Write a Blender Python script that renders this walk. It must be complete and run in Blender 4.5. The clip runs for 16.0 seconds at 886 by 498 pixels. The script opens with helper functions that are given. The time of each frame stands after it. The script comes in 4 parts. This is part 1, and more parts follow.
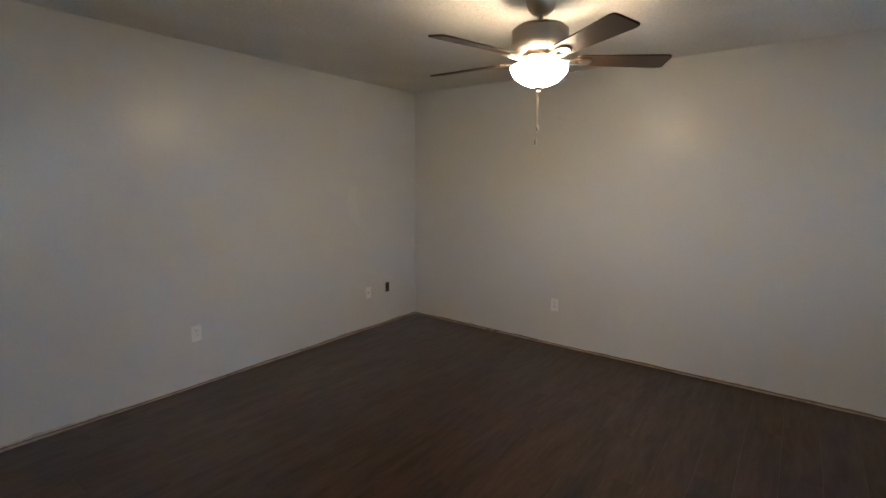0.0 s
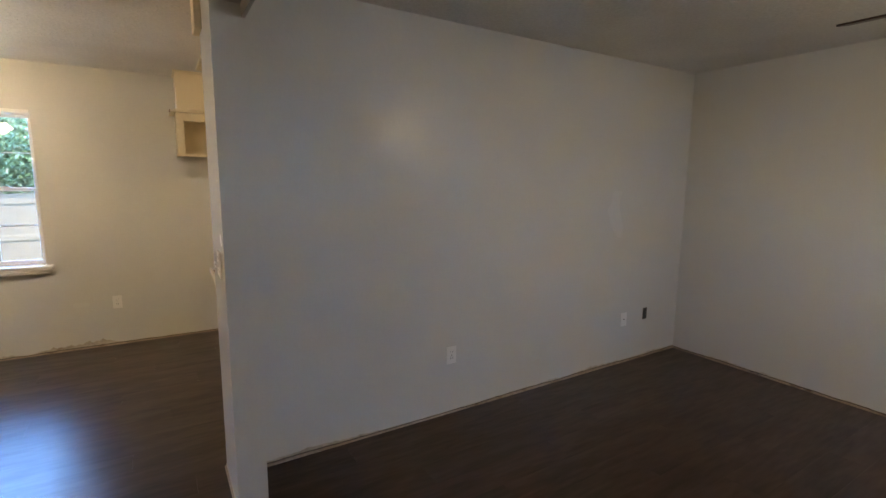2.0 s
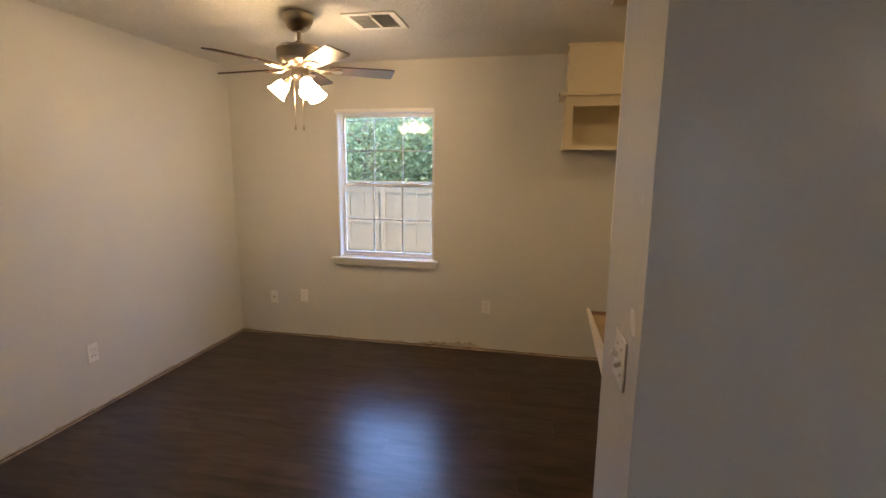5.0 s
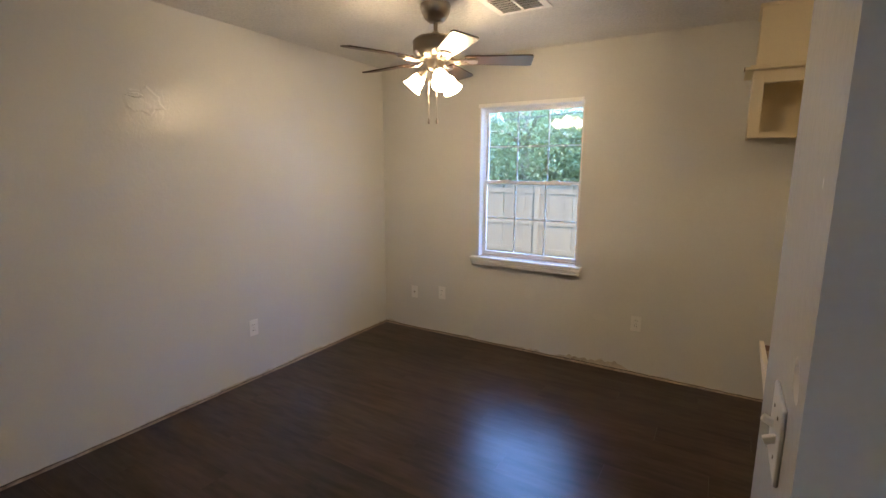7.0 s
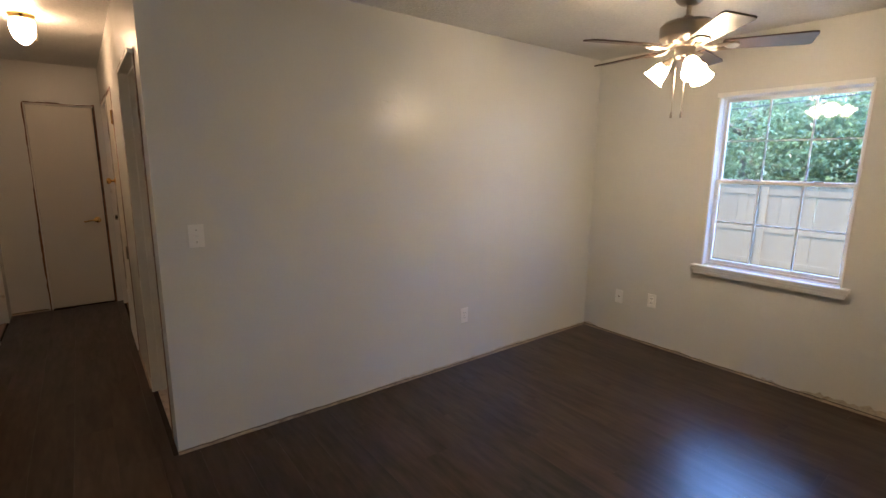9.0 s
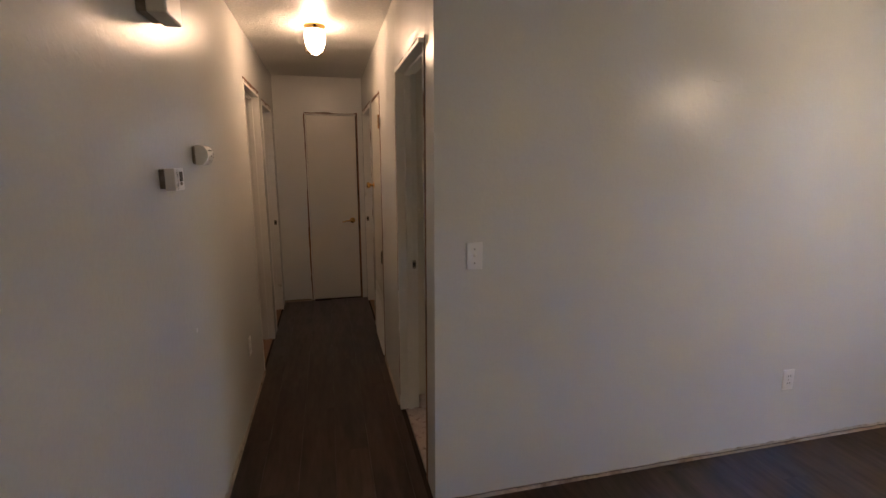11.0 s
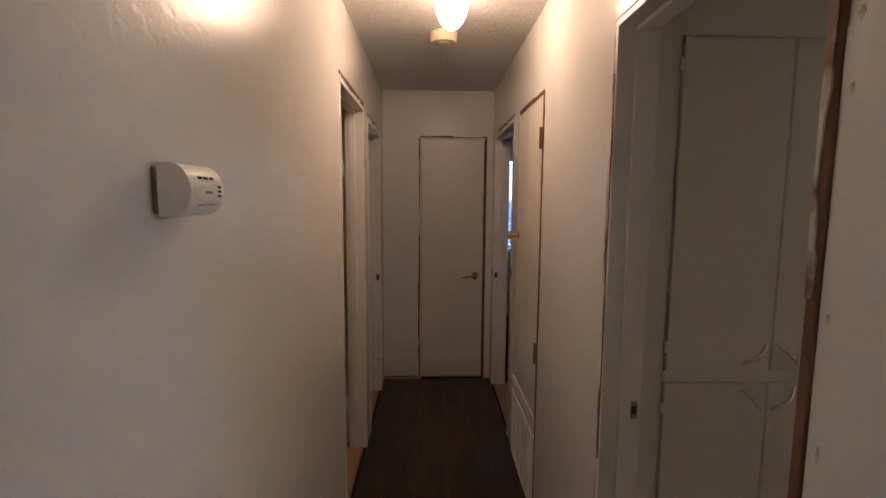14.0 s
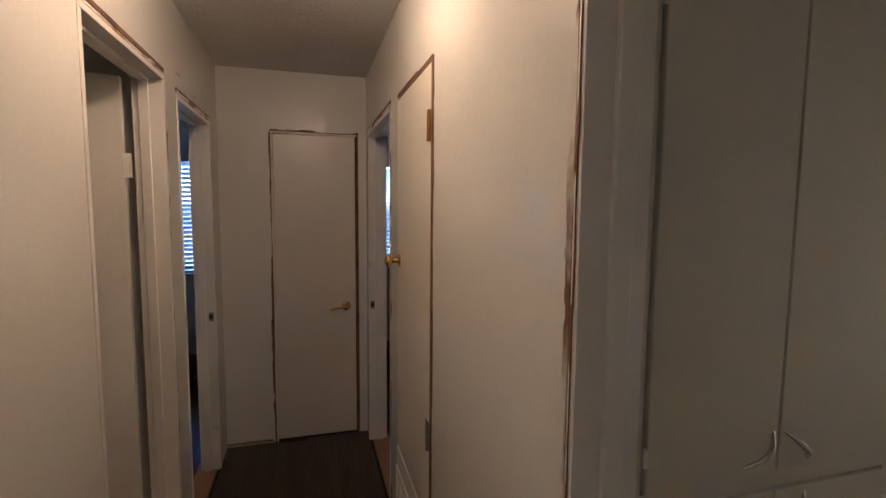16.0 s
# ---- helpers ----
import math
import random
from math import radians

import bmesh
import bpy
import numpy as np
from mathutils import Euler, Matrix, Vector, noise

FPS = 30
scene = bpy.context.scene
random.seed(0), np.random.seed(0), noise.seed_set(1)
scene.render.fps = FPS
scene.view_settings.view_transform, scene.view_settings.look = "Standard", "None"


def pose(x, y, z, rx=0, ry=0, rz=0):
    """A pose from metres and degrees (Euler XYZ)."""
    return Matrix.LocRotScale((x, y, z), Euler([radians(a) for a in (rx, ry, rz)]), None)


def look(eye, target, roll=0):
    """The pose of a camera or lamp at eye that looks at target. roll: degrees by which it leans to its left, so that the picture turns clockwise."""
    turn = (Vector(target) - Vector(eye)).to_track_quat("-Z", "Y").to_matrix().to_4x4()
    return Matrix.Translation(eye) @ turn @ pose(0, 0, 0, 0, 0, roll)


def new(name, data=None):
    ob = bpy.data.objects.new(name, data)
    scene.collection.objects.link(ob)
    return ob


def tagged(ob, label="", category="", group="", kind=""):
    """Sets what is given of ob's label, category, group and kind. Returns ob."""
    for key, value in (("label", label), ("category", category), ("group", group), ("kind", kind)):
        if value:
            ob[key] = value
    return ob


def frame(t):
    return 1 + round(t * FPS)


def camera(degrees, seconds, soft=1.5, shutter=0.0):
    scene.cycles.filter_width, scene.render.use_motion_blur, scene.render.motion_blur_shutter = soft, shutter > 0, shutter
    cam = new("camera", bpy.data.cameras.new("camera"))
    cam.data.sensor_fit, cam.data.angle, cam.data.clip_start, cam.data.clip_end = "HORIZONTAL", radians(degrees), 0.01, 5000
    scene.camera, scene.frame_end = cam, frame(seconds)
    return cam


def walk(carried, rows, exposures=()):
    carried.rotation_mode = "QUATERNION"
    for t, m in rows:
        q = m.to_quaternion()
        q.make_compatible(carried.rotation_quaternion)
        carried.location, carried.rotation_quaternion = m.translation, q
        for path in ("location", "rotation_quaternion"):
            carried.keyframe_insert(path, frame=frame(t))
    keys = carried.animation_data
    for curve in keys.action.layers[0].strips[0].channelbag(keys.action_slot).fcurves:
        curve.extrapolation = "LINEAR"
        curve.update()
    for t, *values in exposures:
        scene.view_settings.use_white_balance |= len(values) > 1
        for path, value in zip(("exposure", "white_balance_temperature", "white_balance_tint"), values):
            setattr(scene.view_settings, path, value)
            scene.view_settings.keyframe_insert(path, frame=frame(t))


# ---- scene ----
cam = camera(86.9, 16.0)
PATH = [
    (0, (-0.023, -0.207, 1.496), (1.554, 0.988, 1.209), 0.4),
    (0.5, (0.048, 0.022, 1.514), (1.535, 1.328, 1.225), 0.3),
    (1, (0.037, 0.283, 1.509), (1.407, 1.711, 1.22), 0.5),
    (1.5, (-0.008, 0.525, 1.522), (1.221, 2.076, 1.233), 0.5),
    (2, (-0.058, 0.748, 1.509), (0.975, 2.436, 1.218), 0.5),
    (2.5, (-0.097, 0.973, 1.519), (0.732, 2.769, 1.227), 0.5),
    (2.7, (-0.112, 1.047, 1.523), (0.621, 2.884, 1.228), 0.6),
    (3, (-0.166, 1.198, 1.505), (0.403, 3.094, 1.22), 0.6),
    (3.5, (-0.215, 1.436, 1.524), (0.097, 3.391, 1.239), 0.4),
    (4, (-0.22, 1.584, 1.524), (-0.123, 3.56, 1.234), 0.3),
    (4.5, (-0.13, 1.77, 1.526), (-0.283, 3.743, 1.232), 0.4),
    (4.7, (-0.089, 1.846, 1.558), (-0.338, 3.805, 1.242), 0.5),
    (7, (0.068, 2.216, 1.51), (-0.95, 3.905, 1.175), 0.3),
    (7.5, (0.085, 2.21, 1.504), (-1.071, 3.806, 1.162), 0.4),
    (8, (0.028, 2.181, 1.529), (-1.25, 3.677, 1.167), 0.4),
    (8.5, (-0.039, 2.128, 1.531), (-1.464, 3.483, 1.164), 0.6),
    (9, (-0.151, 2.054, 1.527), (-1.708, 3.254, 1.163), 0.6),
    (9.5, (-0.283, 1.953, 1.519), (-1.971, 2.961, 1.153), 0.6),
    (10, (-0.453, 1.917, 1.517), (-2.24, 2.737, 1.149), 0.6),
    (10.2, (-0.541, 1.915, 1.521), (-2.36, 2.661, 1.152), 0.5),
    (12.3, (-1.516, 1.873, 1.55), (-3.484, 2.042, 1.236), -0.0),
    (12.5, (-1.609, 1.866, 1.552), (-3.581, 2.014, 1.251), 0.2),
    (13, (-1.837, 1.822, 1.555), (-3.817, 1.914, 1.288), 0.4),
    (13.5, (-2.067, 1.779, 1.558), (-4.052, 1.843, 1.319), 0.3),
    (14, (-2.301, 1.786, 1.558), (-4.288, 1.836, 1.339), 0.4),
    (14.5, (-2.504, 1.808, 1.559), (-4.493, 1.872, 1.356), 0.4),
    (15, (-2.699, 1.81, 1.557), (-4.685, 1.957, 1.371), 0.5),
    (15.5, (-2.878, 1.826, 1.566), (-4.845, 2.14, 1.389), 0.5),
    (16, (-3.019, 1.914, 1.576), (-4.933, 2.467, 1.397), 0.5),
]
EXPOSURES = [(0.0, 5.47, 6550, 14), (2.0, 5.4, 6500, 15), (3.5, 5.03, 7200, 18), (4.7, 4.88, 7650, 22), (7.0, 4.9, 6550, 18), (8.5, 4.97, 6300, 17),
             (9.5, 4.93, 6400, 21), (10.2, 4.9, 6250, 22), (12.5, 4.88, 5850, 21), (13.5, 5.0, 5750, 23), (14.5, 5.05, 5750, 24), (15.5, 4.96, 5650, 21), (16.0, 5.08, 5600, 20)]
walk(cam, [(t, look(eye, target, roll)) for t, eye, target, roll in PATH], EXPOSURES)

# ---- light ----
world = bpy.data.worlds.new("sky")
scene.world = world
world.use_nodes = True
wn = world.node_tree
sky = wn.nodes.new("ShaderNodeTexSky")
sky.sky_type = "NISHITA"
sky.sun_disc = False
sky.sun_elevation = radians(58)
sky.sun_rotation = radians(115)
sky.air_density, sky.dust_density, sky.ozone_density, sky.altitude = 1.0, 0.0, 10.0, 200
wn.nodes["Background"].inputs["Strength"].default_value = 0.15
wn.links.new(sky.outputs[0], wn.nodes["Background"].inputs["Color"])
sun = new("sun", bpy.data.lights.new("sun", "SUN"))
sun.data.energy, sun.data.angle, sun.data.color = 0.75, radians(0.5), (1.0, 0.95, 0.87)
sun.matrix_world = look((6, -3, 12), (0, 0, 0))

LAMP_DINING, LAMP_LIVING, LAMP_HALL = 2.6, 1.5, 2.2


# ---- materials ----
def material(name, base, rough=0.5, metal=0.0, vary=0.08, scale=3.0, fine=60.0, bump=0.1, depth=0.002, stretch=(1, 1, 1),
             spread=0.0, coat=0.0, specular=0.5, stain=None, stain_scale=1.2, stain_from=0.62, relief=None):
    """A principled surface with colour variation at two scales and fine relief."""
    m = bpy.data.materials.new(name)
    m.use_nodes = True
    nt = m.node_tree
    p = nt.nodes["Principled BSDF"]
    link = nt.links.new
    co = nt.nodes.new("ShaderNodeTexCoord")
    mp = nt.nodes.new("ShaderNodeMapping")
    mp.inputs["Scale"].default_value = stretch
    if spread:
        own, apart = nt.nodes.new("ShaderNodeObjectInfo"), nt.nodes.new("ShaderNodeVectorMath")
        apart.operation = "MULTIPLY_ADD"
        link(own.outputs["Random"], apart.inputs[0])
        apart.inputs[1].default_value = (61, 37, 23)
        link(co.outputs["Object"], apart.inputs[2])
        link(apart.outputs[0], mp.inputs["Vector"])
    else:
        link(co.outputs["Object"], mp.inputs["Vector"])
    big = nt.nodes.new("ShaderNodeTexNoise")
    big.inputs["Scale"].default_value, big.inputs["Detail"].default_value = scale, 3
    link(mp.outputs[0], big.inputs["Vector"])
    small = nt.nodes.new("ShaderNodeTexNoise")
    small.inputs["Scale"].default_value, small.inputs["Detail"].default_value = fine, 4
    link(mp.outputs[0], small.inputs["Vector"])
    mix = nt.nodes.new("ShaderNodeMix")
    mix.data_type = "FLOAT"
    mix.inputs[0].default_value = 0.45
    link(big.outputs["Fac"], mix.inputs[2])
    link(small.outputs["Fac"], mix.inputs[3])
    ramp = nt.nodes.new("ShaderNodeMapRange")
    ramp.inputs["From Min"].default_value, ramp.inputs["From Max"].default_value = 0.3, 0.7
    ramp.inputs["To Min"].default_value, ramp.inputs["To Max"].default_value = 1 - vary, 1 + vary
    link(mix.outputs[0], ramp.inputs["Value"])
    value = ramp.outputs[0]
    if spread:
        info = nt.nodes.new("ShaderNodeObjectInfo")
        wide = nt.nodes.new("ShaderNodeMapRange")
        wide.inputs["To Min"].default_value, wide.inputs["To Max"].default_value = 1 - spread, 1 + spread
        link(info.outputs["Random"], wide.inputs["Value"])
        times = nt.nodes.new("ShaderNodeMath")
        times.operation = "MULTIPLY"
        link(value, times.inputs[0])
        link(wide.outputs[0], times.inputs[1])
        value = times.outputs[0]
    tint = nt.nodes.new("ShaderNodeVectorMath")
    tint.operation = "SCALE"
    tint.inputs[0].default_value = base
    link(value, tint.inputs["Scale"])
    colour = tint.outputs[0]
    if stain:
        spot = nt.nodes.new("ShaderNodeTexNoise")
        spot.inputs["Scale"].default_value, spot.inputs["Detail"].default_value = stain_scale, 6
        link(co.outputs["Object"], spot.inputs["Vector"])
        cut = nt.nodes.new("ShaderNodeMapRange")
        cut.inputs["From Min"].default_value, cut.inputs["From Max"].default_value = stain_from, stain_from + 0.12
        link(spot.outputs["Fac"], cut.inputs["Value"])
        blend = nt.nodes.new("ShaderNodeMix")
        blend.data_type = "RGBA"
        link(cut.outputs[0], blend.inputs[0])
        link(colour, blend.inputs[6])
        blend.inputs[7].default_value = (*stain, 1)
        colour = blend.outputs[2]
    link(colour, p.inputs["Base Color"])
    rr = nt.nodes.new("ShaderNodeMapRange")
    rr.inputs["To Min"].default_value, rr.inputs["To Max"].default_value = max(0.02, rough - 0.06), rough + 0.06
    link(big.outputs["Fac"], rr.inputs["Value"])
    link(rr.outputs[0], p.inputs["Roughness"])
    p.inputs["Metallic"].default_value = metal
    p.inputs["Coat Weight"].default_value, p.inputs["Coat Roughness"].default_value = coat, 0.30
    p.inputs["Coat IOR"].default_value = 1.5
    if coat:
        worn = nt.nodes.new("ShaderNodeMapRange")
        worn.inputs["From Min"].default_value, worn.inputs["From Max"].default_value = 0.36, 0.64
        worn.inputs["To Min"].default_value, worn.inputs["To Max"].default_value = coat - 0.28, min(1.0, coat + 0.08)
        link(mix.outputs[0], worn.inputs["Value"])
        link(worn.outputs[0], p.inputs["Coat Weight"])
    p.inputs["Specular IOR Level"].default_value = specular
    if bump:
        b = nt.nodes.new("ShaderNodeBump")
        b.inputs["Strength"].default_value, b.inputs["Distance"].default_value = bump, depth
        link(small.outputs["Fac"], b.inputs["Height"])
        link(b.outputs[0], p.inputs["Normal"])
        if relief:
            size, low, high, force, deep = relief
            lumps, flat, top = nt.nodes.new("ShaderNodeTexNoise"), nt.nodes.new("ShaderNodeMapRange"), nt.nodes.new("ShaderNodeBump")
            lumps.inputs["Scale"].default_value, lumps.inputs["Detail"].default_value, lumps.inputs["Distortion"].default_value = size, 2.5, 0.6
            flat.interpolation_type = "SMOOTHSTEP"
            flat.inputs["From Min"].default_value, flat.inputs["From Max"].default_value = low, high
            top.inputs["Strength"].default_value, top.inputs["Distance"].default_value = force, deep
            link(co.outputs["Object"], lumps.inputs["Vector"])
            link(lumps.outputs["Fac"], flat.inputs["Value"])
            link(flat.outputs[0], top.inputs["Height"])
            link(b.outputs[0], top.inputs["Normal"])
            link(top.outputs[0], p.inputs["Normal"])
    return m


def glow(name, colour, strength):
    m = bpy.data.materials.new(name)
    m.use_nodes = True
    p = m.node_tree.nodes["Principled BSDF"]
    p.inputs["Base Color"].default_value = (0.85, 0.83, 0.78, 1)
    p.inputs["Roughness"].default_value = 0.25
    p.inputs["Emission Color"].default_value = (*colour, 1)
    p.inputs["Emission Strength"].default_value = strength
    return m


def clear_glass(name, tint):
    m = bpy.data.materials.new(name)
    m.use_nodes = True
    p = m.node_tree.nodes["Principled BSDF"]
    p.inputs["Base Color"].default_value = (*tint, 1)
    p.inputs["Roughness"].default_value = 0.0
    p.inputs["Transmission Weight"].default_value = 1.0
    p.inputs["IOR"].default_value = 1.45
    return m


PAINT = material("wall_paint", (0.685, 0.682, 0.652), 0.25, vary=0.035, scale=1.1, fine=85, bump=0.10, depth=0.002, specular=0.24, relief=(34, 0.3, 0.75, 0.15, 0.0023))
PAINT_OLD = material("cream_enamel_paint", (0.72, 0.64, 0.48), 0.38, vary=0.05, scale=1.5, fine=140, bump=0.12, depth=0.0015)
TRIM = material("white_trim_paint", (0.74, 0.72, 0.675), 0.37, vary=0.05, scale=4, fine=90, bump=0.10, stain=(0.45, 0.40, 0.33), stain_scale=9, stain_from=0.70)
DOOR_PAINT = material("cream_door_paint", (0.68, 0.645, 0.575), 0.33, vary=0.03, scale=2, fine=120, bump=0.08)
CABINET = material("aged_white_cabinet_paint", (0.70, 0.66, 0.58), 0.38, vary=0.04, scale=2, fine=90, bump=0.10)
CEIL = material("textured_ceiling_paint", (0.68, 0.67, 0.64), 0.38, vary=0.17, scale=1.5, fine=60, bump=0.25, depth=0.004, specular=0.35, relief=(36, 0.52, 0.66, 0.5, 0.0045))
RAW = material("bare_gypsum_edge", (0.50, 0.45, 0.37), 0.9, vary=0.35, scale=14, fine=70, bump=0.6, depth=0.004, stain=(0.26, 0.19, 0.13), stain_scale=11, stain_from=0.60)
PLASTER = material("dusty_plaster_line", (0.40, 0.33, 0.265), 0.9, vary=0.3, scale=5, fine=50, bump=0.4, stain=(0.17, 0.115, 0.08), stain_scale=6, stain_from=0.58)
WOOD_RAW = material("bare_pine_frame", (0.17, 0.080, 0.042), 0.75, vary=0.5, scale=6, fine=40, bump=0.4, stretch=(0.4, 1, 0.4), stain=(0.06, 0.035, 0.022), stain_scale=7, stain_from=0.54)
CHIPPED = material("chipped_white_edge", (0.60, 0.57, 0.52), 0.5, vary=0.15, scale=8, fine=60, bump=0.5, stain=(0.15, 0.07, 0.035), stain_scale=6, stain_from=0.46)
# near-black colour that paints the shade inside gaps and behind door edges
GAP_SHADE = material("gap_shade", (0.03, 0.022, 0.016), 0.9, vary=0.3, scale=8, bump=0.2)
SUBFLOOR = material("tan_subfloor_boards", (0.36, 0.20, 0.12), 0.6, vary=0.2, scale=5, fine=60, bump=0.25, stain=(0.55, 0.45, 0.36), stain_scale=5, stain_from=0.62)
SHEET = material("speckled_sheet_vinyl", (0.47, 0.37, 0.335), 0.4, vary=0.18, scale=14, fine=90, bump=0.05, stain=(0.25, 0.17, 0.15), stain_scale=26, stain_from=0.56)
OLD_FLOOR = material("worn_varnished_floor", (0.11, 0.065, 0.045), 0.24, vary=0.2, scale=3, fine=30, bump=0.06, stretch=(1, 6, 6))
PLANK = material("dark_brown_vinyl_plank", (0.026, 0.0090, 0.0048), 0.35, vary=0.75, scale=2.0, fine=7.0, bump=0.05, depth=0.001, stretch=(0.9, 5, 5), spread=0.22, specular=0.10, coat=0.94)
NICKEL = material("brushed_nickel", (0.42, 0.37, 0.31), 0.32, metal=1.0, vary=0.08, scale=6, fine=180, bump=0.05, stretch=(1, 1, 8))
BRASS = material("polished_brass", (0.80, 0.52, 0.18), 0.18, metal=1.0, vary=0.08, scale=20, fine=120, bump=0.03)
CHROME = material("satin_chrome", (0.62, 0.61, 0.58), 0.22, metal=1.0, vary=0.05, scale=20, bump=0.03)
STEEL = material("tarnished_steel", (0.30, 0.27, 0.23), 0.45, metal=0.8, vary=0.25, scale=30, bump=0.2)
BLADE = material("dark_walnut_blade", (0.055, 0.031, 0.021), 0.42, vary=0.25, scale=3, fine=20, bump=0.1, stretch=(1, 7, 7))
PLASTIC = material("white_plastic", (0.84, 0.83, 0.80), 0.35, vary=0.02, scale=10, fine=200, bump=0.04)
PLASTIC_OLD = material("yellowed_plastic", (0.62, 0.54, 0.38), 0.42, vary=0.04, scale=8, bump=0.05)
BLACK = material("black_plastic", (0.02, 0.02, 0.02), 0.5, vary=0.1, bump=0.05)
SCREEN = material("grey_lcd", (0.07, 0.075, 0.06), 0.15, vary=0.05, bump=0.0)
VINYL = material("white_window_vinyl", (0.84, 0.84, 0.82), 0.35, vary=0.03, scale=5, bump=0.05)
MUNTIN = material("grey_glazing_bar", (0.60, 0.62, 0.61), 0.4, vary=0.05, scale=9, bump=0.05)
TILE = material("tan_counter_tile", (0.55, 0.40, 0.24), 0.25, vary=0.12, scale=8, bump=0.08, spread=0.08)
GROUT = material("brown_grout", (0.16, 0.08, 0.045), 0.85, vary=0.2, scale=30, bump=0.3)
FENCE = material("weathered_cedar_board", (0.135, 0.091, 0.046), 0.8, vary=0.16, scale=3, fine=30, bump=0.3, stretch=(4, 4, 0.4), spread=0.08)
GRASS = material("dry_lawn", (0.19, 0.18, 0.11), 0.9, vary=0.4, scale=0.8, fine=25, bump=0.7, depth=0.03)
BARK = material("tree_bark", (0.12, 0.09, 0.065), 0.9, vary=0.3, scale=5, fine=25, bump=0.8, depth=0.02, stretch=(3, 3, 0.6))
LEAF = bpy.data.materials.new("tree_leaves")
LEAF.use_nodes = True
lt = LEAF.node_tree
lp, lo_ = lt.nodes["Principled BSDF"], lt.nodes["Material Output"]
isl, ltone = lt.nodes.new("ShaderNodeNewGeometry"), lt.nodes.new("ShaderNodeValToRGB")
ltone.color_ramp.elements[0].color, ltone.color_ramp.elements[1].color = (0.052, 0.080, 0.040, 1), (0.165, 0.205, 0.105, 1)
lt.links.new(isl.outputs["Random Per Island"], ltone.inputs[0])
lt.links.new(ltone.outputs[0], lp.inputs["Base Color"])
lp.inputs["Roughness"].default_value = 0.4
ltr, lmix = lt.nodes.new("ShaderNodeBsdfTranslucent"), lt.nodes.new("ShaderNodeMixShader")
ltr.inputs["Color"].default_value = (0.19, 0.26, 0.115, 1)
lmix.inputs[0].default_value = 0.55
lt.links.new(lp.outputs[0], lmix.inputs[1])
lt.links.new(ltr.outputs[0], lmix.inputs[2])
lt.links.new(lmix.outputs[0], lo_.inputs["Surface"])
# warm translucent cloth, added to tint the daylight of the side rooms
WARM_FILTER = bpy.data.materials.new("warm_filter_cloth")
WARM_FILTER.use_nodes = True
sn = WARM_FILTER.node_tree
weave, thin = sn.nodes.new("ShaderNodeTexNoise"), sn.nodes.new("ShaderNodeBsdfTranslucent")
weave.inputs["Scale"].default_value = 90
tone = sn.nodes.new("ShaderNodeValToRGB")
tone.color_ramp.elements[0].color, tone.color_ramp.elements[1].color = (0.82, 0.55, 0.31, 1), (0.87, 0.62, 0.38, 1)
sn.links.new(weave.outputs["Fac"], tone.inputs[0])
sn.links.new(tone.outputs[0], thin.inputs["Color"])
sn.links.new(thin.outputs[0], sn.nodes["Material Output"].inputs["Surface"])
ROOF = material("roof_shingle", (0.12, 0.11, 0.10), 0.9, vary=0.2, scale=4, bump=0.4)
BLIND = material("white_blind_slat", (0.60, 0.63, 0.68), 0.4, vary=0.03, scale=6, bump=0.03)
bn = BLIND.node_tree
glowing, both = bn.nodes.new("ShaderNodeBsdfTranslucent"), bn.nodes.new("ShaderNodeMixShader")
glowing.inputs["Color"].default_value = (0.55, 0.62, 0.72, 1)
both.inputs[0].default_value = 0.15
bn.links.new(bn.nodes["Principled BSDF"].outputs[0], both.inputs[1])
bn.links.new(glowing.outputs[0], both.inputs[2])
bn.links.new(both.outputs[0], bn.nodes["Material Output"].inputs["Surface"])
CABLE = material("black_cable", (0.02, 0.02, 0.02), 0.6, vary=0.1, bump=0.0)
GLASS = clear_glass("window_glass", (0.95, 0.985, 0.975))
LIT_DINING = glow("lit_frosted_glass", (1.0, 0.77, 0.46), LAMP_DINING)
LIT_LIVING = glow("lit_alabaster_bowl", (1.0, 0.80, 0.54), LAMP_LIVING)
LIT_KITCHEN = glow("lit_opal_globe", (1.0, 0.74, 0.40), 1.5)
LIT_HALL = glow("lit_pressed_glass", (1.0, 0.665, 0.375), LAMP_HALL)


# ---- mesh helpers ----
def box(bm, x0, x1, y0, y1, z0, z1, bevel=0.0):
    m = Matrix.LocRotScale(((x0 + x1) / 2, (y0 + y1) / 2, (z0 + z1) / 2), None, (x1 - x0, y1 - y0, z1 - z0))
    made = bmesh.ops.create_cube(bm, size=1, matrix=m)["verts"]
    if bevel:
        bmesh.ops.bevel(bm, geom=list({e for v in made for e in v.link_edges}), offset=bevel, segments=2, affect="EDGES", profile=0.5)
    return bm


def boxed(*args):
    return box(bmesh.new(), *args)


def lathe(bm, profile, steps=32, m=Matrix.Identity(4)):
    """A turned shape: (radius, height) points round the local z."""
    rings = []
    for r, z in profile:
        if r < 1e-5:
            rings.append([bm.verts.new(m @ Vector((0, 0, z)))])
        else:
            rings.append([bm.verts.new(m @ Vector((r * math.cos(math.tau * k / steps), r * math.sin(math.tau * k / steps), z))) for k in range(steps)])
    for a, b in zip(rings, rings[1:]):
        for k in range(steps):
            q = [a[k % len(a)], a[(k + 1) % len(a)], b[(k + 1) % len(b)], b[k % len(b)]]
            q = list(dict.fromkeys(q))
            if len(q) > 2:
                bm.faces.new(q)
    bmesh.ops.recalc_face_normals(bm, faces=bm.faces)
    return bm


